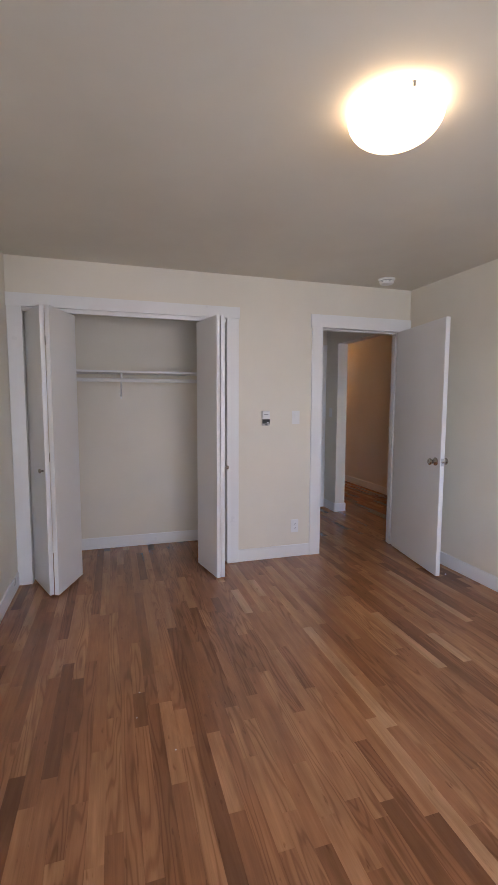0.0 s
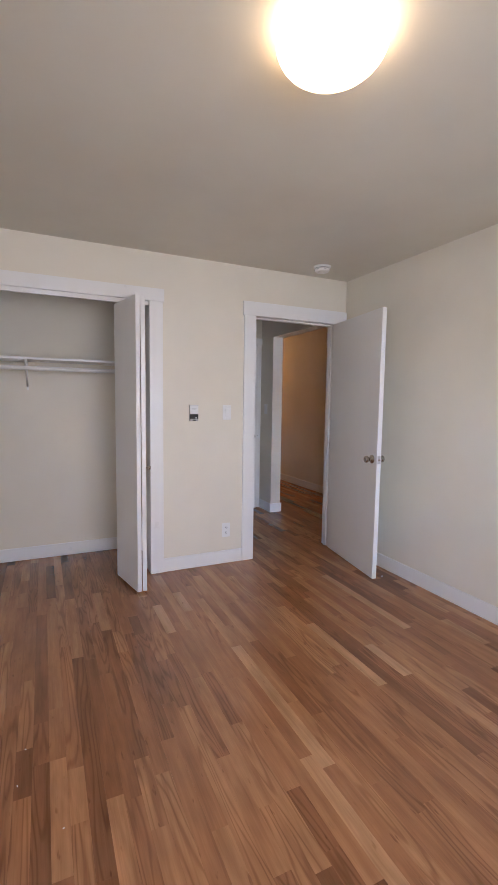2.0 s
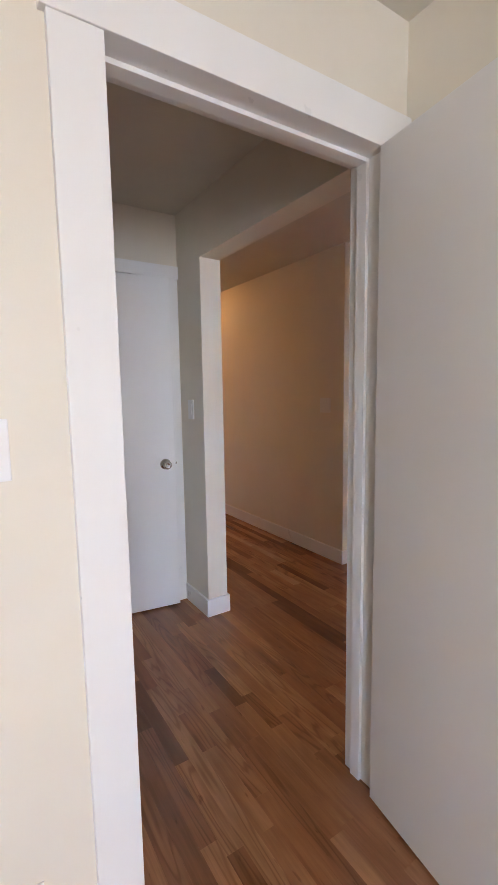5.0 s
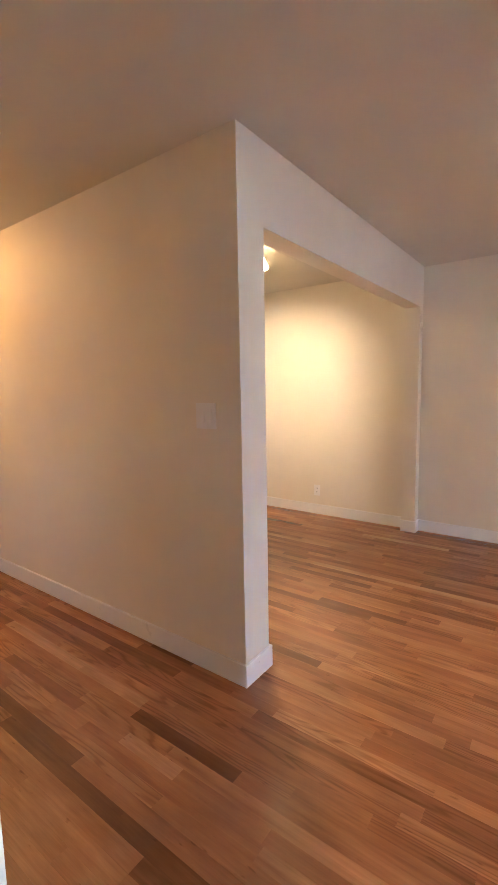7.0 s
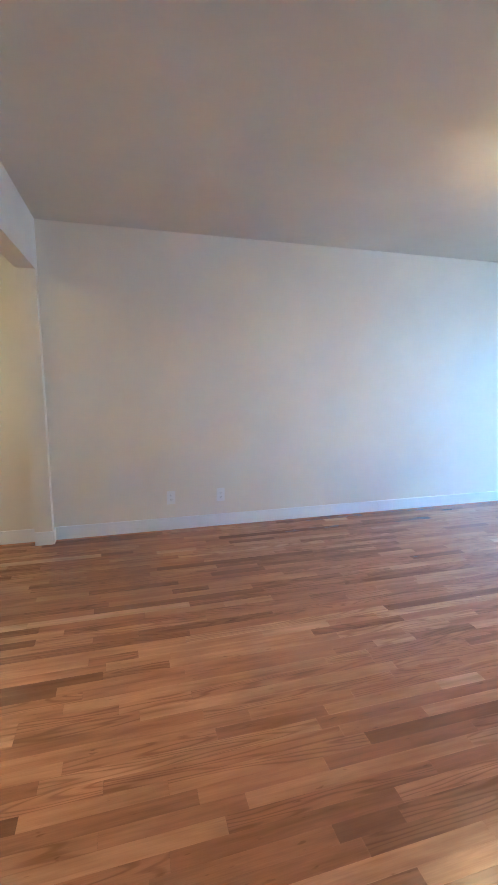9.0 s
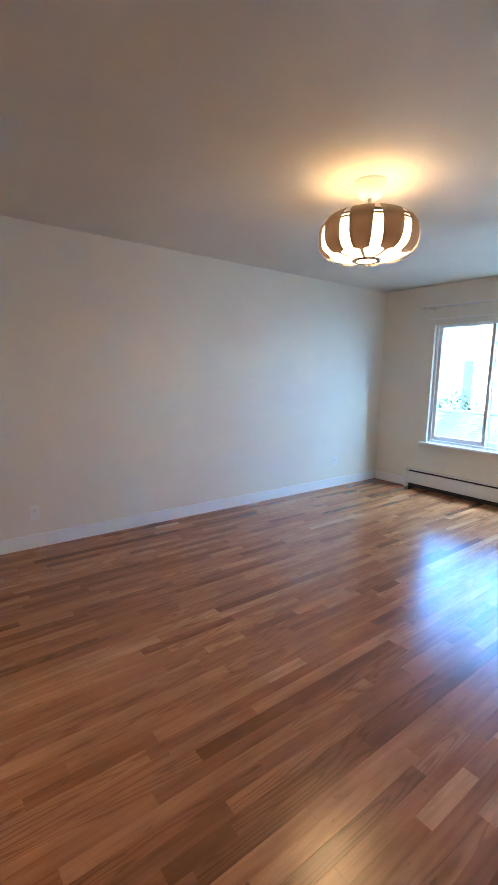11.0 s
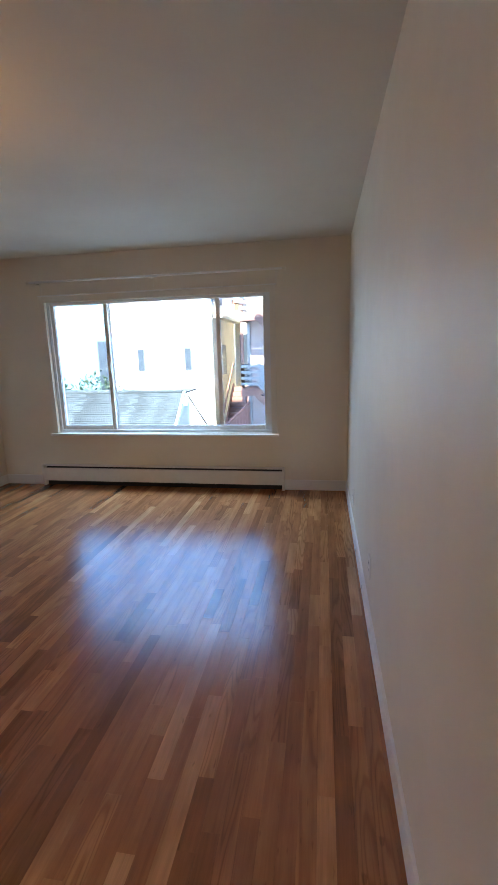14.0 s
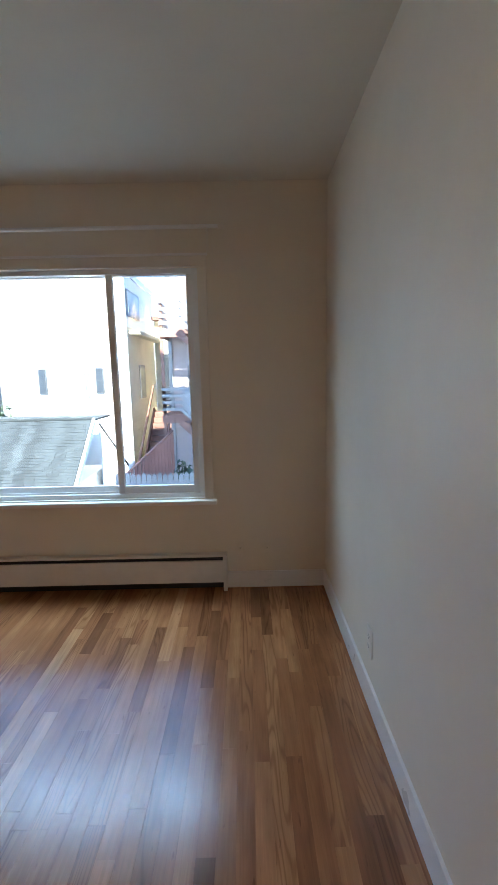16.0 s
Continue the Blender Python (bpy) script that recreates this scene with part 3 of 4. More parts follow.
# ---- spot bar in the next room ----
S0, S1 = Vector((2.50, 2.25, 0)), Vector((2.64, 2.80, 0))
bar = thing("spot_bar", (2.57, 2.525, H), "nickel ceiling spot bar with lit white glass shades", "ceiling light")
part("ceiling_plate", lathe(bmesh.new(), [(0, -0.0005), (0.06, -0.0005), (0.058, -0.025), (0, -0.027)], (2.57, 2.525, H), 32), M_NICKEL, bar)
part("rail", rod_between(bmesh.new(), (*S0.xy, H - 0.045), (*S1.xy, H - 0.045), 0.011), M_NICKEL, bar)
AIM = Vector((3.985, 2.75, 1.62))
for k, u in enumerate((0.0, 0.5, 1.0)):
    p = S0.lerp(S1, u) + Vector((0, 0, H - 0.095))
    aim = AIM + Vector((0, 0.05 + k * 0.35, 0)) if k < 2 else Vector((1.55, 1.35, 0.3))
    d = (aim - p).normalized()
    d = Vector((d.x, d.y, -0.9)).normalized()
    turn = d.to_track_quat("Z", "Y").to_matrix().to_4x4()
    part("arm", rod_between(bmesh.new(), (*p.xy, H - 0.045), (*p.xy, p.z), 0.006, 10), M_NICKEL, bar)
    part("socket", lathe(bmesh.new(), [(0, -0.012), (0.018, -0.012), (0.020, 0.022), (0, 0.022)], p, 20, turn), M_NICKEL, bar)
    part("shade", lathe(bmesh.new(), [(0.018, 0.022), (0.026, 0.034), (0.040, 0.085), (0.042, 0.105), (0.038, 0.105), (0.022, 0.040), (0, 0.036)], p, 28, turn), M_SPOTGLASS, bar, "glowing white glass bell shade")
    lamp = new("spot_bulb", bpy.data.lights.new("spot_bulb", "SPOT"))
    lamp.data.energy = SPOT_WATTS * (1.0 if k < 2 else 2.0)
    lamp.data.color = WARM
    lamp.data.spot_size, lamp.data.spot_blend, lamp.data.shadow_soft_size = radians(84 if k < 2 else 66), 1.0, 0.02
    lamp.matrix_world = look(p + d * 0.112, p + d + Vector((0, 0, 0.18)))

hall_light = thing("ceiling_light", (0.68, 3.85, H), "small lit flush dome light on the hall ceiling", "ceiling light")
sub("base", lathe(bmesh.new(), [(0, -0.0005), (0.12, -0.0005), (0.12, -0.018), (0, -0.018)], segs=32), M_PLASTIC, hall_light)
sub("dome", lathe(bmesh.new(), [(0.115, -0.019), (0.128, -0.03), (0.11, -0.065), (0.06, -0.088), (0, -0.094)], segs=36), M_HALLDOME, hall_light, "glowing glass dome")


# ---- windows ----
def window(name, x0, x1, label):
    """Sliding window of three lights in the south wall, with stool and flat casing inside."""
    t = thing(name, ((x0 + x1) / 2, YS, WZ0), label, "window", kind="structure")
    w = x1 - x0
    ya, yb = -4.262, -4.162
    fw = 0.034
    for a in ((x0, x0 + fw, ya, yb, WZ0, WZ1), (x1 - fw, x1, ya, yb, WZ0, WZ1)):
        part("frame_side", box(*a, bevel=0.003), M_VINYL, t)
    part("frame_head", box(x0 + fw, x1 - fw, ya, yb, WZ1 - 0.028, WZ1, bevel=0.003), M_VINYL, t)
    part("frame_sill", box(x0 + fw, x1 - fw, ya, yb, WZ0, WZ0 + 0.030, bevel=0.003), M_VINYL, t)
    part("sill_track", box(x0 + fw, x1 - fw, yb - 0.030, yb - 0.024, WZ0 + 0.030, WZ0 + 0.042, bevel=0.001), M_VINYL, t)
    ma, mb = x0 + 0.218 * w, x0 + 0.731 * w

    def light_frame(n, a, b, y0, y1, edge, z0, z1):
        s = part(n, box(a, a + edge, y0, y1, z0, z1, bevel=0.003), M_VINYL, t)
        part("stile", box(b - edge, b, y0, y1, z0, z1, bevel=0.003), M_VINYL, s)
        part("rail", box(a + edge, b - edge, y0, y1, z0, z0 + edge * 1.35, bevel=0.003), M_VINYL, s)
        part("rail", box(a + edge, b - edge, y0, y1, z1 - edge * 0.6, z1, bevel=0.003), M_VINYL, s)
        ym = (y0 + y1) / 2
        g = part("pane", box(a + edge - 0.004, b - edge + 0.004, ym - 0.002, ym + 0.002, z0 + edge * 1.35 - 0.004, z1 - edge * 0.6 + 0.004), M_GLASS, s, "clear glass pane")
        g.visible_shadow = False
        part("gasket", box(a + edge - 0.003, a + edge + 0.003, ym - 0.005, ym + 0.005, z0 + edge, z1 - edge), M_SHADOWGAP, s)
        part("gasket", box(b - edge - 0.003, b - edge + 0.003, ym - 0.005, ym + 0.005, z0 + edge, z1 - edge), M_SHADOWGAP, s)
        return s

    zb, zt = WZ0 + 0.012, WZ1 - 0.010
    light_frame("sash_slider", x0 + fw - 0.004, ma + 0.030, -4.206, -4.178, 0.040, zb + 0.012, zt)
    light_frame("sash_slider", mb - 0.030, x1 - fw + 0.004, -4.206, -4.178, 0.040, zb + 0.012, zt)
    light_frame("sash_fixed", ma, mb, -4.248, -4.222, 0.036, zb + 0.010, zt)
    for x in (ma + 0.020, mb - 0.020):
        part("latch", box(x - 0.006, x + 0.006, -4.178, -4.166, 1.24, 1.34, bevel=0.002), M_VINYL, t)
    part("reveal", box(x0, x1, yb, YS, WZ0 - 0.001, WZ0 + 0.003), M_TRIM, t)
    part("stool", box(x0 - 0.075, x1 + 0.075, YS + 0.0005, YS + 0.050, WZ0 - 0.030, WZ0 - 0.004, bevel=0.005), M_TRIM, t, "white painted window stool")
    part("apron", box(x0 - 0.05, x1 + 0.05, YS + 0.0005, YS + 0.014, WZ0 - 0.062, WZ0 - 0.0302, bevel=0.002), M_WALL, t)
    cw = 0.055
    part("casing_leg", box(x0 - cw, x0 - 0.001, YS + 0.0005, YS + 0.012, WZ0 - 0.004, WZ1, bevel=0.002), M_IVORY, t)
    part("casing_leg", box(x1 + 0.001, x1 + cw, YS + 0.0005, YS + 0.012, WZ0 - 0.004, WZ1, bevel=0.002), M_IVORY, t)
    part("casing_head", box(x0 - cw, x1 + cw, YS + 0.0005, YS + 0.014, WZ1, WZ1 + 0.060, bevel=0.002), M_IVORY, t)
    part("drip_cap", box(x0 - cw - 0.01, x1 + cw + 0.01, YS + 0.0005, YS + 0.024, WZ1 + 0.060, WZ1 + 0.072, bevel=0.003), M_TRIM, t)
    return t


window("window_1", LW0, LW1, "wide white vinyl three-light sliding window over heater")
window("window_2", BW0, BW1, "white vinyl three-light sliding window in the bedroom")

crod = thing("curtain_rod", (2.06, YS, 2.165), "thin cream curtain rod on brackets above the window", "curtain rod")
part("rod", rod_between(bmesh.new(), (0.765, -4.055, 2.168), (3.365, -4.055, 2.168), 0.011, 14), M_TRIM, crod)
for x, s in ((0.765, -1), (3.365, 1)):
    bm = lathe(bmesh.new(), [(0, -0.002), (0.013, -0.002), (0.013, 0.006), (0.009, 0.010), (0.017, 0.018), (0.017, 0.026), (0.009, 0.034), (0, 0.035)], (x, -4.055, 2.168), 18,
               Matrix.Rotation(radians(90 * s), 4, "Y"))
    part("finial", bm, M_IVORY, crod)
for x in (0.835, 2.065, 3.295):
    bm = bmesh.new()
    bx(bm, x - 0.008, x + 0.008, YS + 0.0005, YS + 0.004, 2.050, 2.180, bevel=0.001)
    bx(bm, x - 0.004, x + 0.004, YS + 0.004, -4.050, 2.150, 2.158)
    bx(bm, x - 0.004, x + 0.004, -4.068, -4.042, 2.152, 2.159)
    part("bracket", bm, M_IVORY, crod)

# ---- baseboard heater ----
hx0, hx1 = 0.785, 3.480
heater = thing("baseboard_heater", (2.13, YS, 0), "long cream-white hydronic baseboard heater under the window", "heater")
# back plate is dark to paint in the shade under the panel
part("back_panel", box(hx0, hx1, YS + 0.0025, YS + 0.006, 0.001, 0.2345), M_FIN_SHADE, heater, "back plate coloured dark as the shade inside")
bm = bmesh.new()
bx(bm, hx0, hx1, YS + 0.006, YS + 0.052, 0.235, 0.240, bevel=0.001)
bx(bm, hx0, hx1, YS + 0.048, YS + 0.053, 0.226, 0.2355)
part("top_cover", bm, M_HEATER, heater)
part("front_panel", box(hx0, hx1, YS + 0.060, YS + 0.063, 0.062, 0.206, bevel=0.001), M_HEATER, heater, "long enamelled front panel")
part("panel_lip", box(hx0, hx1, YS + 0.050, YS + 0.0605, 0.202, 0.206), M_HEATER, heater)
# black blade paints in the shade of the top slot
part("damper", box(hx0, hx1, YS + 0.007, YS + 0.050, 0.196, 0.199), M_BLACK, heater, "damper blade coloured black as the slot's shade")
for x in (hx0, hx1):
    part("end_cap", box(x - 0.012, x + 0.012, YS + 0.0025, YS + 0.066, 0.004, 0.241, bevel=0.002), M_HEATER, heater)
part("pipe", rod_between(bmesh.new(), (hx0, YS + 0.033, 0.105), (hx1, YS + 0.033, 0.105), 0.011), plain("copper_pipe", (0.45, 0.22, 0.13), 0.4, 1.0), heater)
bm = bmesh.new()
for k in range(180):
    x = hx0 + 0.03 + k * 0.0147
    bx(bm, x, x + 0.0006, YS + 0.010, YS + 0.056, 0.075, 0.135)
tagged(part("fins", bm, M_FIN_SHADE, heater), kind="stuff")

# bits of debris
for k, (x, y) in enumerate(((-0.139, -0.757), (-2.62, -1.72), (-2.60, -1.55), (-2.48, -1.95))):
    s = 0.011 if k == 0 else 0.004
    bm = bmesh.new()
    bmesh.ops.create_icosphere(bm, subdivisions=1, radius=s)
    bm.transform(Matrix.Translation((x, y, s * 0.3)) @ Matrix.Rotation(0.5 + k, 4, "Z") @ Matrix.Diagonal((1, 0.5, 0.35, 1)))
    tagged(part("paint_chip", bm, M_PLASTIC), "small white paint chip lying on the oak floor", "debris", "paint chips")


# ---- outside ----
GZ = -3.0
structure("ground", [(-400, 400, -500, 400, GZ - 0.5, GZ)], M_GROUND, "pale concrete yard and ground far around", "ground")
# unseen block added over the flat to keep sun off the decks
structure("yard_shade_block", [(-3.53, 4.105, -4.34, 4.72, H + 0.141, 9.6)], M_STUCCO, "unseen white block above the flat that shades the yard", "wall")
structure("storey_below", [(-3.53, 4.105, -4.34, 4.72, GZ, -0.2505)], M_STUCCO, "white stucco storey below the flat", "wall")


def house_window(parent, x0, x1, y, z0, z1):
    f = part("window", box(x0 - 0.05, x1 + 0.05, y, y + 0.05, z0 - 0.05, z1 + 0.05, bevel=0.005), M_WINTRIM, parent)
    part("pane", box(x0, x1, y + 0.051, y + 0.056, z0, z1), M_EXTGLASS, f, "dark glass pane")
    part("meeting_rail", box(x0, x1, y + 0.0562, y + 0.07, (z0 + z1) / 2 - 0.02, (z0 + z1) / 2 + 0.02), M_WINTRIM, f)


white = thing("white_house", (6.6, -16, GZ), "tall white stucco house in full sun", "house")
part("wall", box(4.47, 8.6, -20.45, -16, GZ, 4.6), M_STUCCO, white)
part("parapet", box(4.41, 8.66, -20.5, -15.94, 4.6, 4.8, bevel=0.02), M_STUCCO, white)
for x, z in ((7.22, 0.86), (5.37, 0.86)):
    house_window(white, x - 0.085, x + 0.085, -15.995, z, z + 0.74)
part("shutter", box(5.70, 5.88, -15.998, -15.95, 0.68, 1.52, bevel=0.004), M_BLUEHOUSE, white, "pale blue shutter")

blue = thing("blue_house", (11, -17, GZ), "pale blue stucco house behind shrubs", "house")
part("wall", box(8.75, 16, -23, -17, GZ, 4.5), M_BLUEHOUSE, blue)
part("roof", box(8.7, 16.1, -23.1, -16.9, 4.5, 4.7, bevel=0.02), M_SHINGLE, blue)
house_window(blue, 9.05, 9.45, -16.995, -0.2, 2.0)

# shed with shingle courses
shed = thing("shed", (8.9, -13.5, GZ), "low shed with weathered grey shingle roof", "shed")
ry, rz, ey, ez, sx0, sx1 = -13.5, 0.21, -11.85, -1.30, 4.85, 13.5
part("wall", box(sx0 + 0.15, sx1, -15.0, ey - 0.25, GZ, ez - 0.05), M_STUCCO, shed)
slope = Vector((0, ey - ry, ez - rz))
L = slope.length
ang = math.atan2(slope.z, slope.y)
bm = box(sx0, sx1, 0, L, -0.06, 0)
bm.transform(Matrix.Translation((0, ry, rz)) @ Matrix.Rotation(ang, 4, "X"))
part("roof_deck", bm, M_SHINGLE, shed)
courses = 24
rngs = random.Random(5)
for k in range(courses):
    bm = bmesh.new()
    x = sx0 + 0.02 - rngs.random() * 0.2
    while x < sx1 - 0.1:
        wd = 0.24 + rngs.random() * 0.06
        bx(bm, max(x, sx0 + 0.02), min(x + wd - 0.004, sx1), L * k / courses, L * (k + 1) / courses - 0.006, 0.001, 0.010 + rngs.random() * 0.005)
        x += wd
    bm.transform(Matrix.Translation((0, ry, rz)) @ Matrix.Rotation(ang, 4, "X") @ Matrix.Translation((0, 0, 0.002)))
    part("shingle_course", bm, M_SHINGLE, shed)
bm = box(sx0 - 0.07, sx0 - 0.005, -0.02, L + 0.03, -0.12, 0.02)
bm.transform(Matrix.Translation((0, ry, rz)) @ Matrix.Rotation(ang, 4, "X"))
part("fascia", bm, M_STUCCO, shed, "white painted gable fascia")
part("ridge_cap", rod_between(bmesh.new(), (sx0, ry, rz + 0.01), (sx1, ry, rz + 0.01), 0.05, 10), M_SHINGLE, shed)
bm = box(sx0, sx1, ry - 1.6, ry, -0.05, 0)
bm.transform(Matrix.Translation((0, 0, rz - 0.01)))
part("roof_back", bm, M_SHINGLE, shed)

lean = thing("lean_to", (4.5, -14.1, GZ), "small white lean-to with a dark sloping roof edge", "shed")
bm = bmesh.new()
front, back = [[bm.verts.new((x, y, z)) for x, z in ((4.05, GZ), (4.84, GZ), (4.84, 0.05), (4.80, 0.02), (4.05, -1.19))] for y in (-13.95, -14.6)]
bm.faces.new(front)
bm.faces.new(back[::-1])
for k in range(5):
    bm.faces.new((front[k], back[k], back[(k + 1) % 5], front[(k + 1) % 5]))
part("wall", bm, M_STUCCO, lean)
part("roof_edge", rod_between(bmesh.new(), (4.82, -13.93, 0.06), (4.05, -13.93, -1.18), 0.028, 10), M_BLACK, lean, "dark metal roof edge")

# lap siding along the flank of the white house, and the yellow house behind
for k in range(36):
    z = GZ + k * 0.165
    bm = box(4.45, 4.465, -20.4, -16.02, z, z + 0.175)
    bm.transform(Matrix.Translation((4.46, 0, z)) @ Matrix.Rotation(radians(-4), 4, "Y") @ Matrix.Translation((-4.46, 0, -z)))
    part("siding_board", bm, M_SIDING, white, "pale yellow lap siding board")
part("corner_board", box(4.415, 4.485, -16.05, -15.985, GZ, 4.6, bevel=0.004), M_STUCCO, white)
part("flank_eave", box(4.10, 4.47, -20.5, -16.4, 2.72, 2.84, bevel=0.01), M_SIDING, white)
f = part("flank_window", box(4.405, 4.45, -18.3, -17.5, 0.55, 1.75, bevel=0.005), M_RAIL, white)
part("pane", box(4.398, 4.404, -18.22, -17.58, 0.63, 1.67), M_EXTGLASS, f, "dark glass pane")
f = part("flank_window", box(4.415, 4.47, -17.9, -16.3, 3.30, 4.15, bevel=0.005), M_RAIL, white)
part("pane", box(4.408, 4.414, -17.82, -16.38, 3.38, 4.07), M_SHADOWGAP, f, "blue-grey glass pane")
yel = thing("yellow_house", (3.9, -20.5, GZ), "yellow house with horizontal lap siding", "house")
part("wall", box(2.0, 4.45, -25, -20.5, GZ, 3.6), M_SIDING, yel)
for k in range(40):
    z = GZ + k * 0.165
    bm = box(2.0, 4.45, -20.50, -20.485, z, z + 0.175)
    bm.transform(Matrix.Translation((0, -20.49, z)) @ Matrix.Rotation(radians(-4), 4, "X") @ Matrix.Translation((0, 20.49, -z)))
    part("siding_board", bm, M_SIDING, yel)
part("door", box(3.70, 4.20, -20.48, -20.42, 0.1, 2.25, bevel=0.005), M_EXTGLASS, yel, "dark blue-grey door")
part("eave", box(1.9, 4.45, -25.1, -20.1, 3.6, 3.75, bevel=0.01), M_REDWOOD, yel)

ystair = thing("yard_stair", (3.5, -15.2, GZ), "brown wooden stair against the yellow house", "stairs")
for k in range(16):
    z, y = GZ + 0.19 * (k + 1), -14.3 - k * 0.23
    part("tread", box(3.30, 4.02, y - 0.26, y, z - 0.19, z, bevel=0.004), M_REDWOOD, ystair)
pitch = math.atan2(0.19, -0.23)
for x in (3.27, 4.05):
    for off, hgt in ((-0.02, 0.11), (0.86, 0.04)):
        bm = box(x - 0.03, x + 0.03, 0, 4.75, -hgt, hgt)
        bm.transform(Matrix.Translation((0, -14.25, GZ + 0.1 + off)) @ Matrix.Rotation(pitch, 4, "X"))
        part("stringer" if off < 0 else "handrail", bm, M_REDWOOD, ystair)

# lavender house with decks
lav = thing("lavender_house", (2.0, -15.5, GZ), "lavender stucco house with back decks", "house")
part("wall", box(-6, 2.95, -20.0, -15.4, GZ, 5.2), M_LAVENDER, lav)
part("corner_board", box(2.89, 3.01, -15.44, -15.34, GZ, 5.2, bevel=0.005), M_RAIL, lav)
part("roof", box(-6.1, 3.05, -20.0, -15.0, 5.2, 5.4, bevel=0.02), M_SHINGLE, lav)
house_window(lav, 2.02, 2.38, -15.39, 0.85, 1.60)
house_window(lav, 1.30, 1.80, -15.39, 0.85, 1.60)


DX = 3.02         # outer corner of the decks


def deck(z, label):
    t = thing("deck", (2.3, -14.7, z), label, "deck", "back decks")
    part("rim_board", box(1.2, DX, -14.04, -13.98, z - 0.20, z, bevel=0.005), M_REDWOOD, t)
    part("rim_board", box(DX - 0.06, DX, -15.33, -14.04, z - 0.20, z, bevel=0.005), M_REDWOOD, t)
    for k in range(9):
        y = -15.32 + k * 0.142
        part("board", box(1.2, DX - 0.02, y, y + 0.132, z + 0.001, z + 0.03, bevel=0.003), M_REDWOOD, t)
    for x in (DX - 0.06, DX - 0.86):
        part("post", box(x - 0.045, x + 0.045, -14.105, -14.0405, z - 2.32 if z > 1 else GZ, z + 0.82, bevel=0.005), M_REDWOOD, t)
    for k in range(4):
        zz = z + 0.14 + k * 0.19
        part("rail", box(DX - 0.86, DX, -14.03, -13.995, zz, zz + 0.085, bevel=0.004), M_RAIL, t)
        part("rail", box(DX - 0.035, DX, -15.32, -14.04, zz, zz + 0.085, bevel=0.004), M_RAIL, t)
    return t


deck(0.22, "redwood back deck with grey board railing, lower level")
deck(2.60, "redwood back deck with grey board railing, upper level")


def deck_stair(z_top, label):
    """A flight that falls away along -x from the front of the deck."""
    t = thing("deck_stair", (2.0, -13.7, z_top - 2.4), label, "stairs", "deck stairs")
    x0, run, rise, n = DX - 0.62, 0.205, 0.19, 12
    for k in range(n):
        x, z = x0 - k * run, z_top - (k + 1) * rise
        part("tread", box(x - run - 0.03, x, -13.96, -13.40, z, z + 0.035, bevel=0.004), M_REDWOOD, t)
    turn = Matrix.Rotation(math.pi, 4, "Z") @ Matrix.Rotation(math.atan2(rise, run), 4, "Y")
    for y in (-13.95, -13.40):
        bm = box(-0.02, 3.3, -0.02, 0.02, -0.085, 0.085)
        bm.transform(Matrix.Translation((x0, y, z_top - 0.13)) @ turn)
        part("stringer", bm, M_REDWOOD, t)
        for off in (0.22, 0.42, 0.62, 0.82):
            bm = box(-0.02, 3.3, -0.018, 0.018, -0.035, 0.035)
            bm.transform(Matrix.Translation((x0, y, z_top + off)) @ turn)
            part("rail", bm, M_RAIL, t)
    return t


deck_stair(2.60, "redwood deck stair with grey rails, upper flight")
deck_stair(0.22, "redwood deck stair with grey rails, lower flight")

fence = thing("picket_fence", (2.8, -12.2, GZ), "weathered grey picket fence in the yard", "fence")
part("rail", box(0.5, 3.95, -12.24, -12.20, -1.30, -1.22), M_FENCE, fence)
part("rail", box(0.5, 3.95, -12.24, -12.20, -2.62, -2.54), M_FENCE, fence)
for k in range(26):
    x = 0.52 + k * 0.132
    h = -1.02 + 0.02 * math.sin(k * 2.3)
    bm = bmesh.new()
    lo = [bm.verts.new((x + dx, -12.20, z)) for dx, z in ((0, GZ), (0.112, GZ), (0.112, h - 0.07), (0.056, h), (0, h - 0.07))]
    hi = [bm.verts.new((v.co.x, -12.18, v.co.z)) for v in lo]
    bm.faces.new(lo)
    bm.faces.new(hi[::-1])
    for j in range(5):
        bm.faces.new((lo[j], lo[(j + 1) % 5], hi[(j + 1) % 5], hi[j]))
    part("picket", bm, M_FENCE, fence)
rfence = thing("board_fence", (3.2, -13.2, GZ), "faded red board fence stepping up the yard", "fence")
for k in range(16):
    u = k / 15
    x, y, h = 3.85 - 1.10 * u, -12.4 - 1.4 * u, -1.25 + 1.05 * u
    part("board", box(x - 0.042, x + 0.042, y - 0.012, y + 0.012, GZ, h, bevel=0.003), M_SALMON, rfence)
part("cap", rod_between(bmesh.new(), (3.88, -12.4, -1.24), (2.72, -13.8, -0.18), 0.03, 8), M_SALMON, rfence)


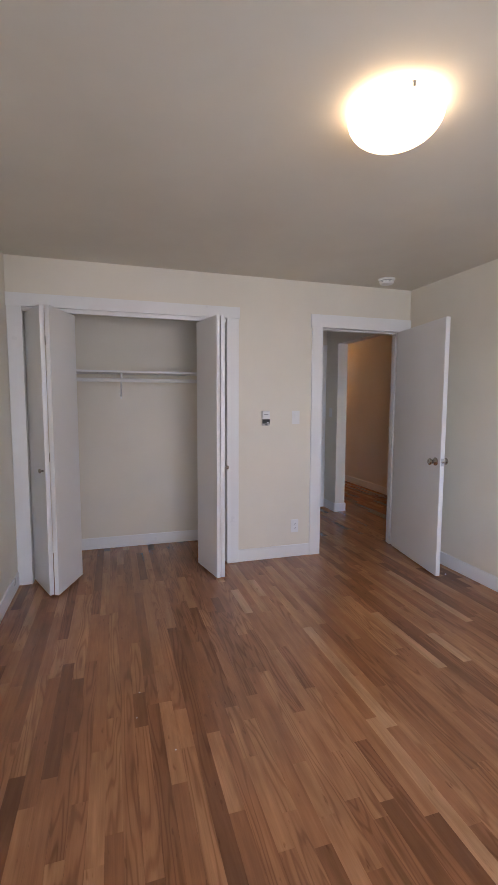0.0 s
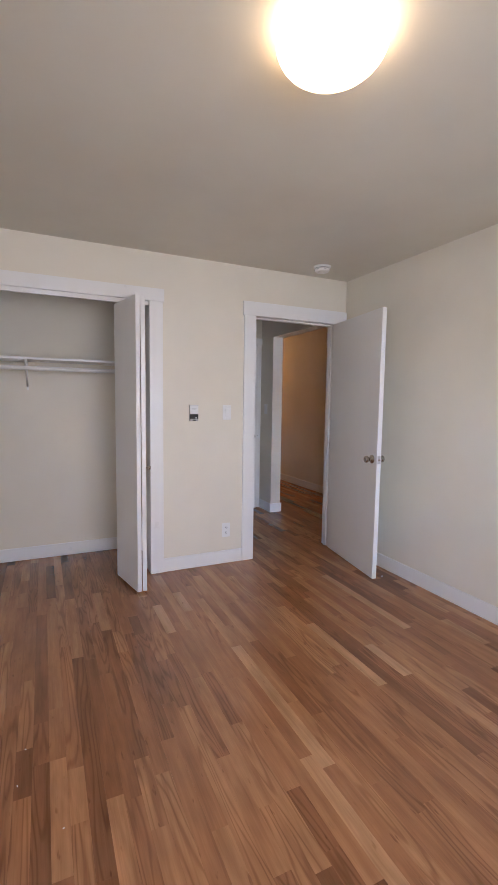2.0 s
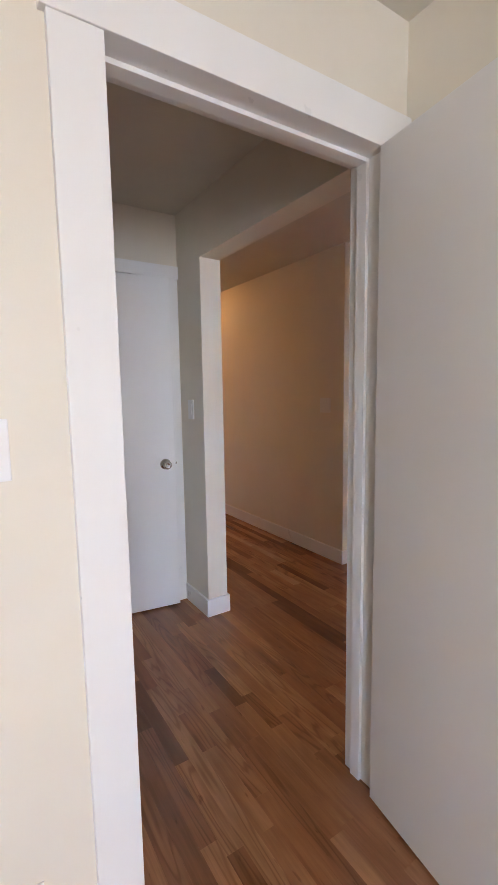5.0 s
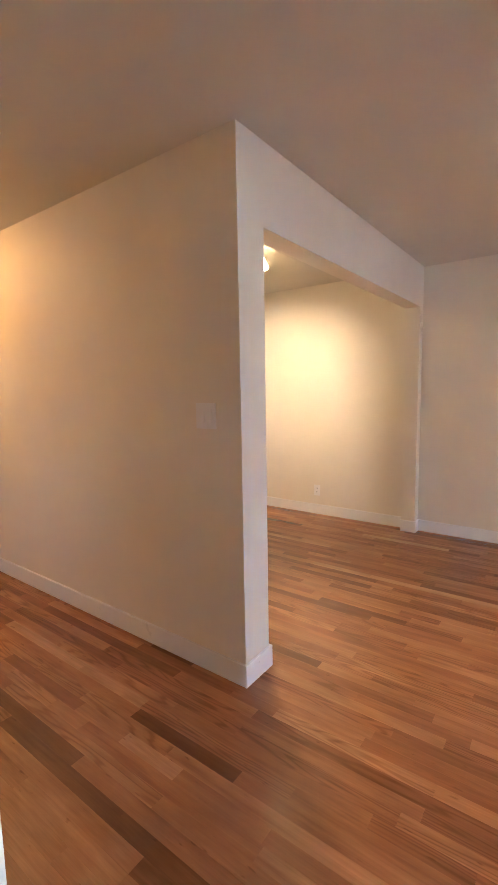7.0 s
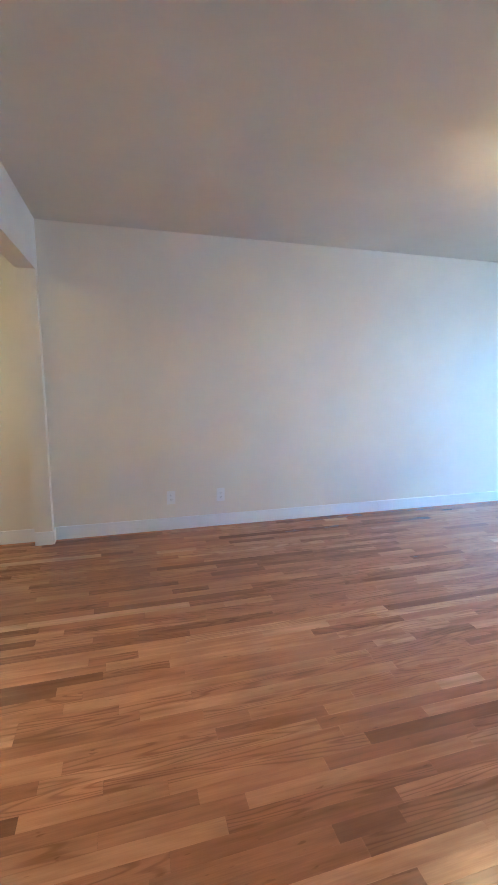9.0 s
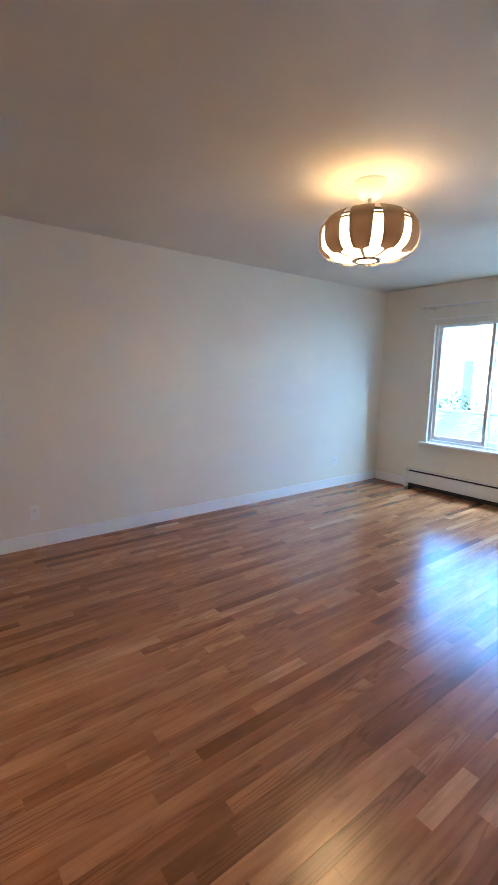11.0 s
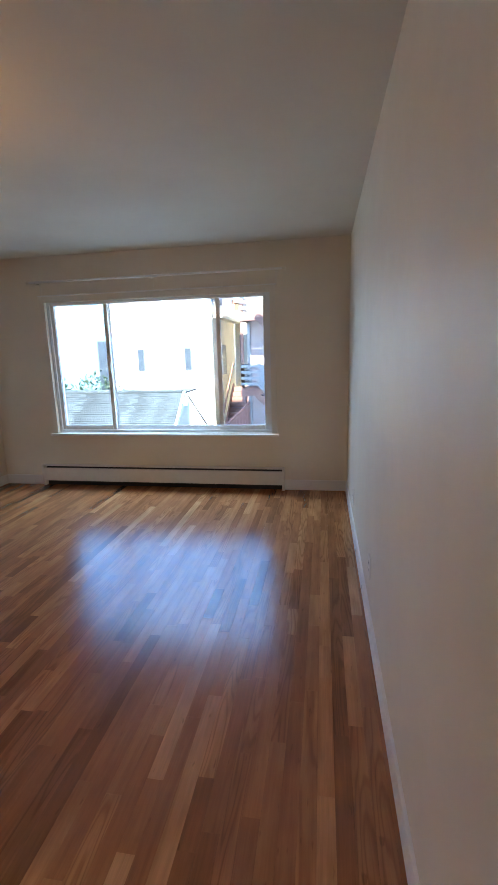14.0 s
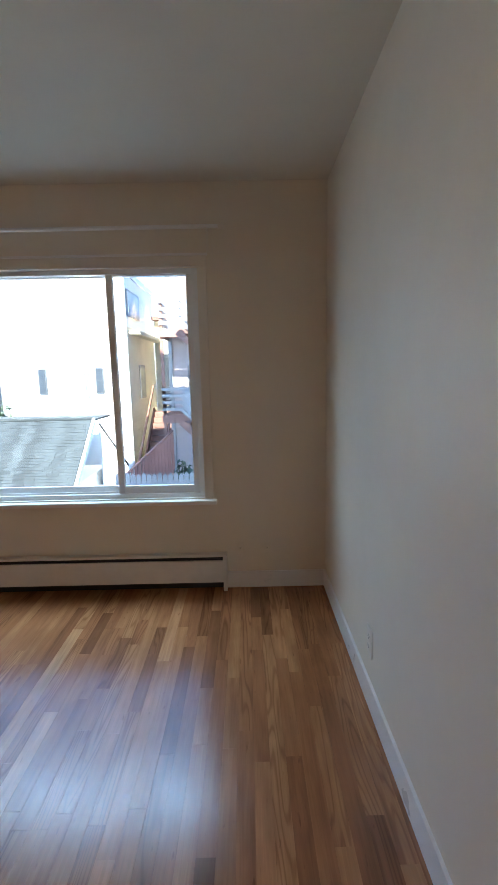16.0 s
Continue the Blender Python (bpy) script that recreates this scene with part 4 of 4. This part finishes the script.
def shrub(at, rx, rz, n, seed, label):
    t = thing("shrub", at, label, "shrub", "shrubs")
    r = random.Random(seed)
    bm = bmesh.new()
    for k in range(7):
        a = r.random() * 6.28
        rod_between(bm, (0.1 * math.cos(a), 0.1 * math.sin(a), 0), (rx * 0.7 * math.cos(a), rx * 0.5 * math.sin(a), rz * (0.6 + 0.3 * r.random())), 0.02, 6)
    sub("stems", bm, M_STEM, t)
    verts, faces = [], []
    for k in range(n):
        a, q, u = r.random() * 6.283, r.random() ** 0.5, r.random()
        c = Vector((rx * q * math.cos(a), rx * 0.6 * q * math.sin(a), rz * (0.25 + 0.75 * u * (1 - 0.45 * q * q)) + 0.08 * r.gauss(0, 1)))
        m = Matrix.Translation(c) @ Euler((r.random() * 6, r.random() * 6, r.random() * 6)).to_matrix().to_4x4()
        s = 0.06 + 0.05 * r.random()
        i = len(verts)
        verts += [tuple(m @ Vector(p)) for p in ((-s, 0, 0), (0, -s * 0.45, 0.01), (s, 0, 0), (0, s * 0.45, 0.01))]
        faces.append((i, i + 1, i + 2, i + 3))
    me = bpy.data.meshes.new("foliage")
    me.from_pydata(verts, [], faces)
    me.materials.append(M_LEAF)
    f = new("foliage", me)
    f.parent = t
    tagged(f, kind="stuff")


shrub((8.9, -15.6, GZ), 1.3, 3.9, 2200, 3, "leafy green shrub beside the white house")
shrub((10.6, -15.6, GZ), 1.2, 3.8, 1600, 4, "leafy green shrub before the blue house")
shrub((2.35, -13.0, GZ), 0.40, 2.1, 500, 6, "small green shrub behind the picket fence")


# ---- oak strip floors ----
PW = 0.0572
LENGTHS = (0.23, 0.30, 0.38, 0.46, 0.55, 0.64, 0.75, 0.88, 1.02, 1.18)
plank_mesh = {}
for ln in LENGTHS:
    bm = bmesh.new()
    e, g = 0.0002, 0.0001
    lo = [(g, g), (PW - g, g), (PW - g, ln - g), (g, ln - g)]
    hi = [(g + e, g + e), (PW - g - e, g + e), (PW - g - e, ln - g - e), (g + e, ln - g - e)]
    a = [bm.verts.new((x, y, -0.013)) for x, y in lo]
    b = [bm.verts.new((x, y, -0.0004)) for x, y in lo]
    c = [bm.verts.new((x, y, 0.0)) for x, y in hi]
    for p, q in ((a, b), (b, c)):
        for k in range(4):
            bm.faces.new((p[k], p[(k + 1) % 4], q[(k + 1) % 4], q[k]))
    bm.faces.new(c)
    bm.normal_update()
    me = bpy.data.meshes.new("plank")
    bm.to_mesh(me)
    bm.free()
    me.materials.append(M_OAK)
    plank_mesh[ln] = me


OAK = "varnished oak strip floor of mixed brown tones"
ROOMS = {"floor_bedroom": (OAK, (-3.41, 0.0, -3.1, 0.0)), "floor_living": (OAK, (0.14, 2.4, -3.4, 1.0)),
         "floor_hall": (OAK + " in the hall", (-1.3, 2.6, 0.0, 2.6)), "floor_closet": (OAK + " in the closet", (-3.0, -1.9, 0.0, 0.7))}
floors = {n: thing(n, (0, 0, 0), lab, "floor", kind="structure") for n, (lab, _) in ROOMS.items()}
counts, rest = dict.fromkeys(ROOMS, 0), {n: ([], []) for n in ROOMS}
r = random.Random(21)
for k in range(-60, 70):
    x, y = k * PW, -4.15
    while True:
        ln = r.choice(LENGTHS)
        if y + ln > 4.70:
            break
        cx, cy = x + PW / 2, y + ln / 2
        if cx < -1.75 and cy > 0.95 or cx < -0.95 and cy > 2.1 or cx < -0.1 and cy > 2.75:
            y += ln
            continue
        if cy < 0.06:
            n = "floor_bedroom" if cx < 0.07 else "floor_living"
        elif cy < 0.75 and cx < -1.66:
            n = "floor_closet"
        else:
            n = "floor_living" if cx > 1.3 and cy < 1.55 else "floor_hall"
        a = ROOMS[n][1]
        if a[0] < cx < a[1] and a[2] < cy < a[3] and counts[n] < 300:
            ob = new("plank", plank_mesh[ln])
            ob.parent = floors[n]
            ob.location = (x, y, 0)
            counts[n] += 1
        else:
            verts, faces = rest[n]
            i = len(verts)
            verts += [(v.co.x + x, v.co.y + y, v.co.z) for v in plank_mesh[ln].vertices]
            faces += [tuple(i + v for v in p.vertices) for p in plank_mesh[ln].polygons]
        y += ln
for n, (verts, faces) in rest.items():
    me = bpy.data.meshes.new("plank_rest")
    me.from_pydata(verts, [], faces)
    me.materials.append(M_OAK_REST)
    ob = new("plank_rest", me)
    ob.parent = floors[n]
    tagged(ob, kind="stuff")
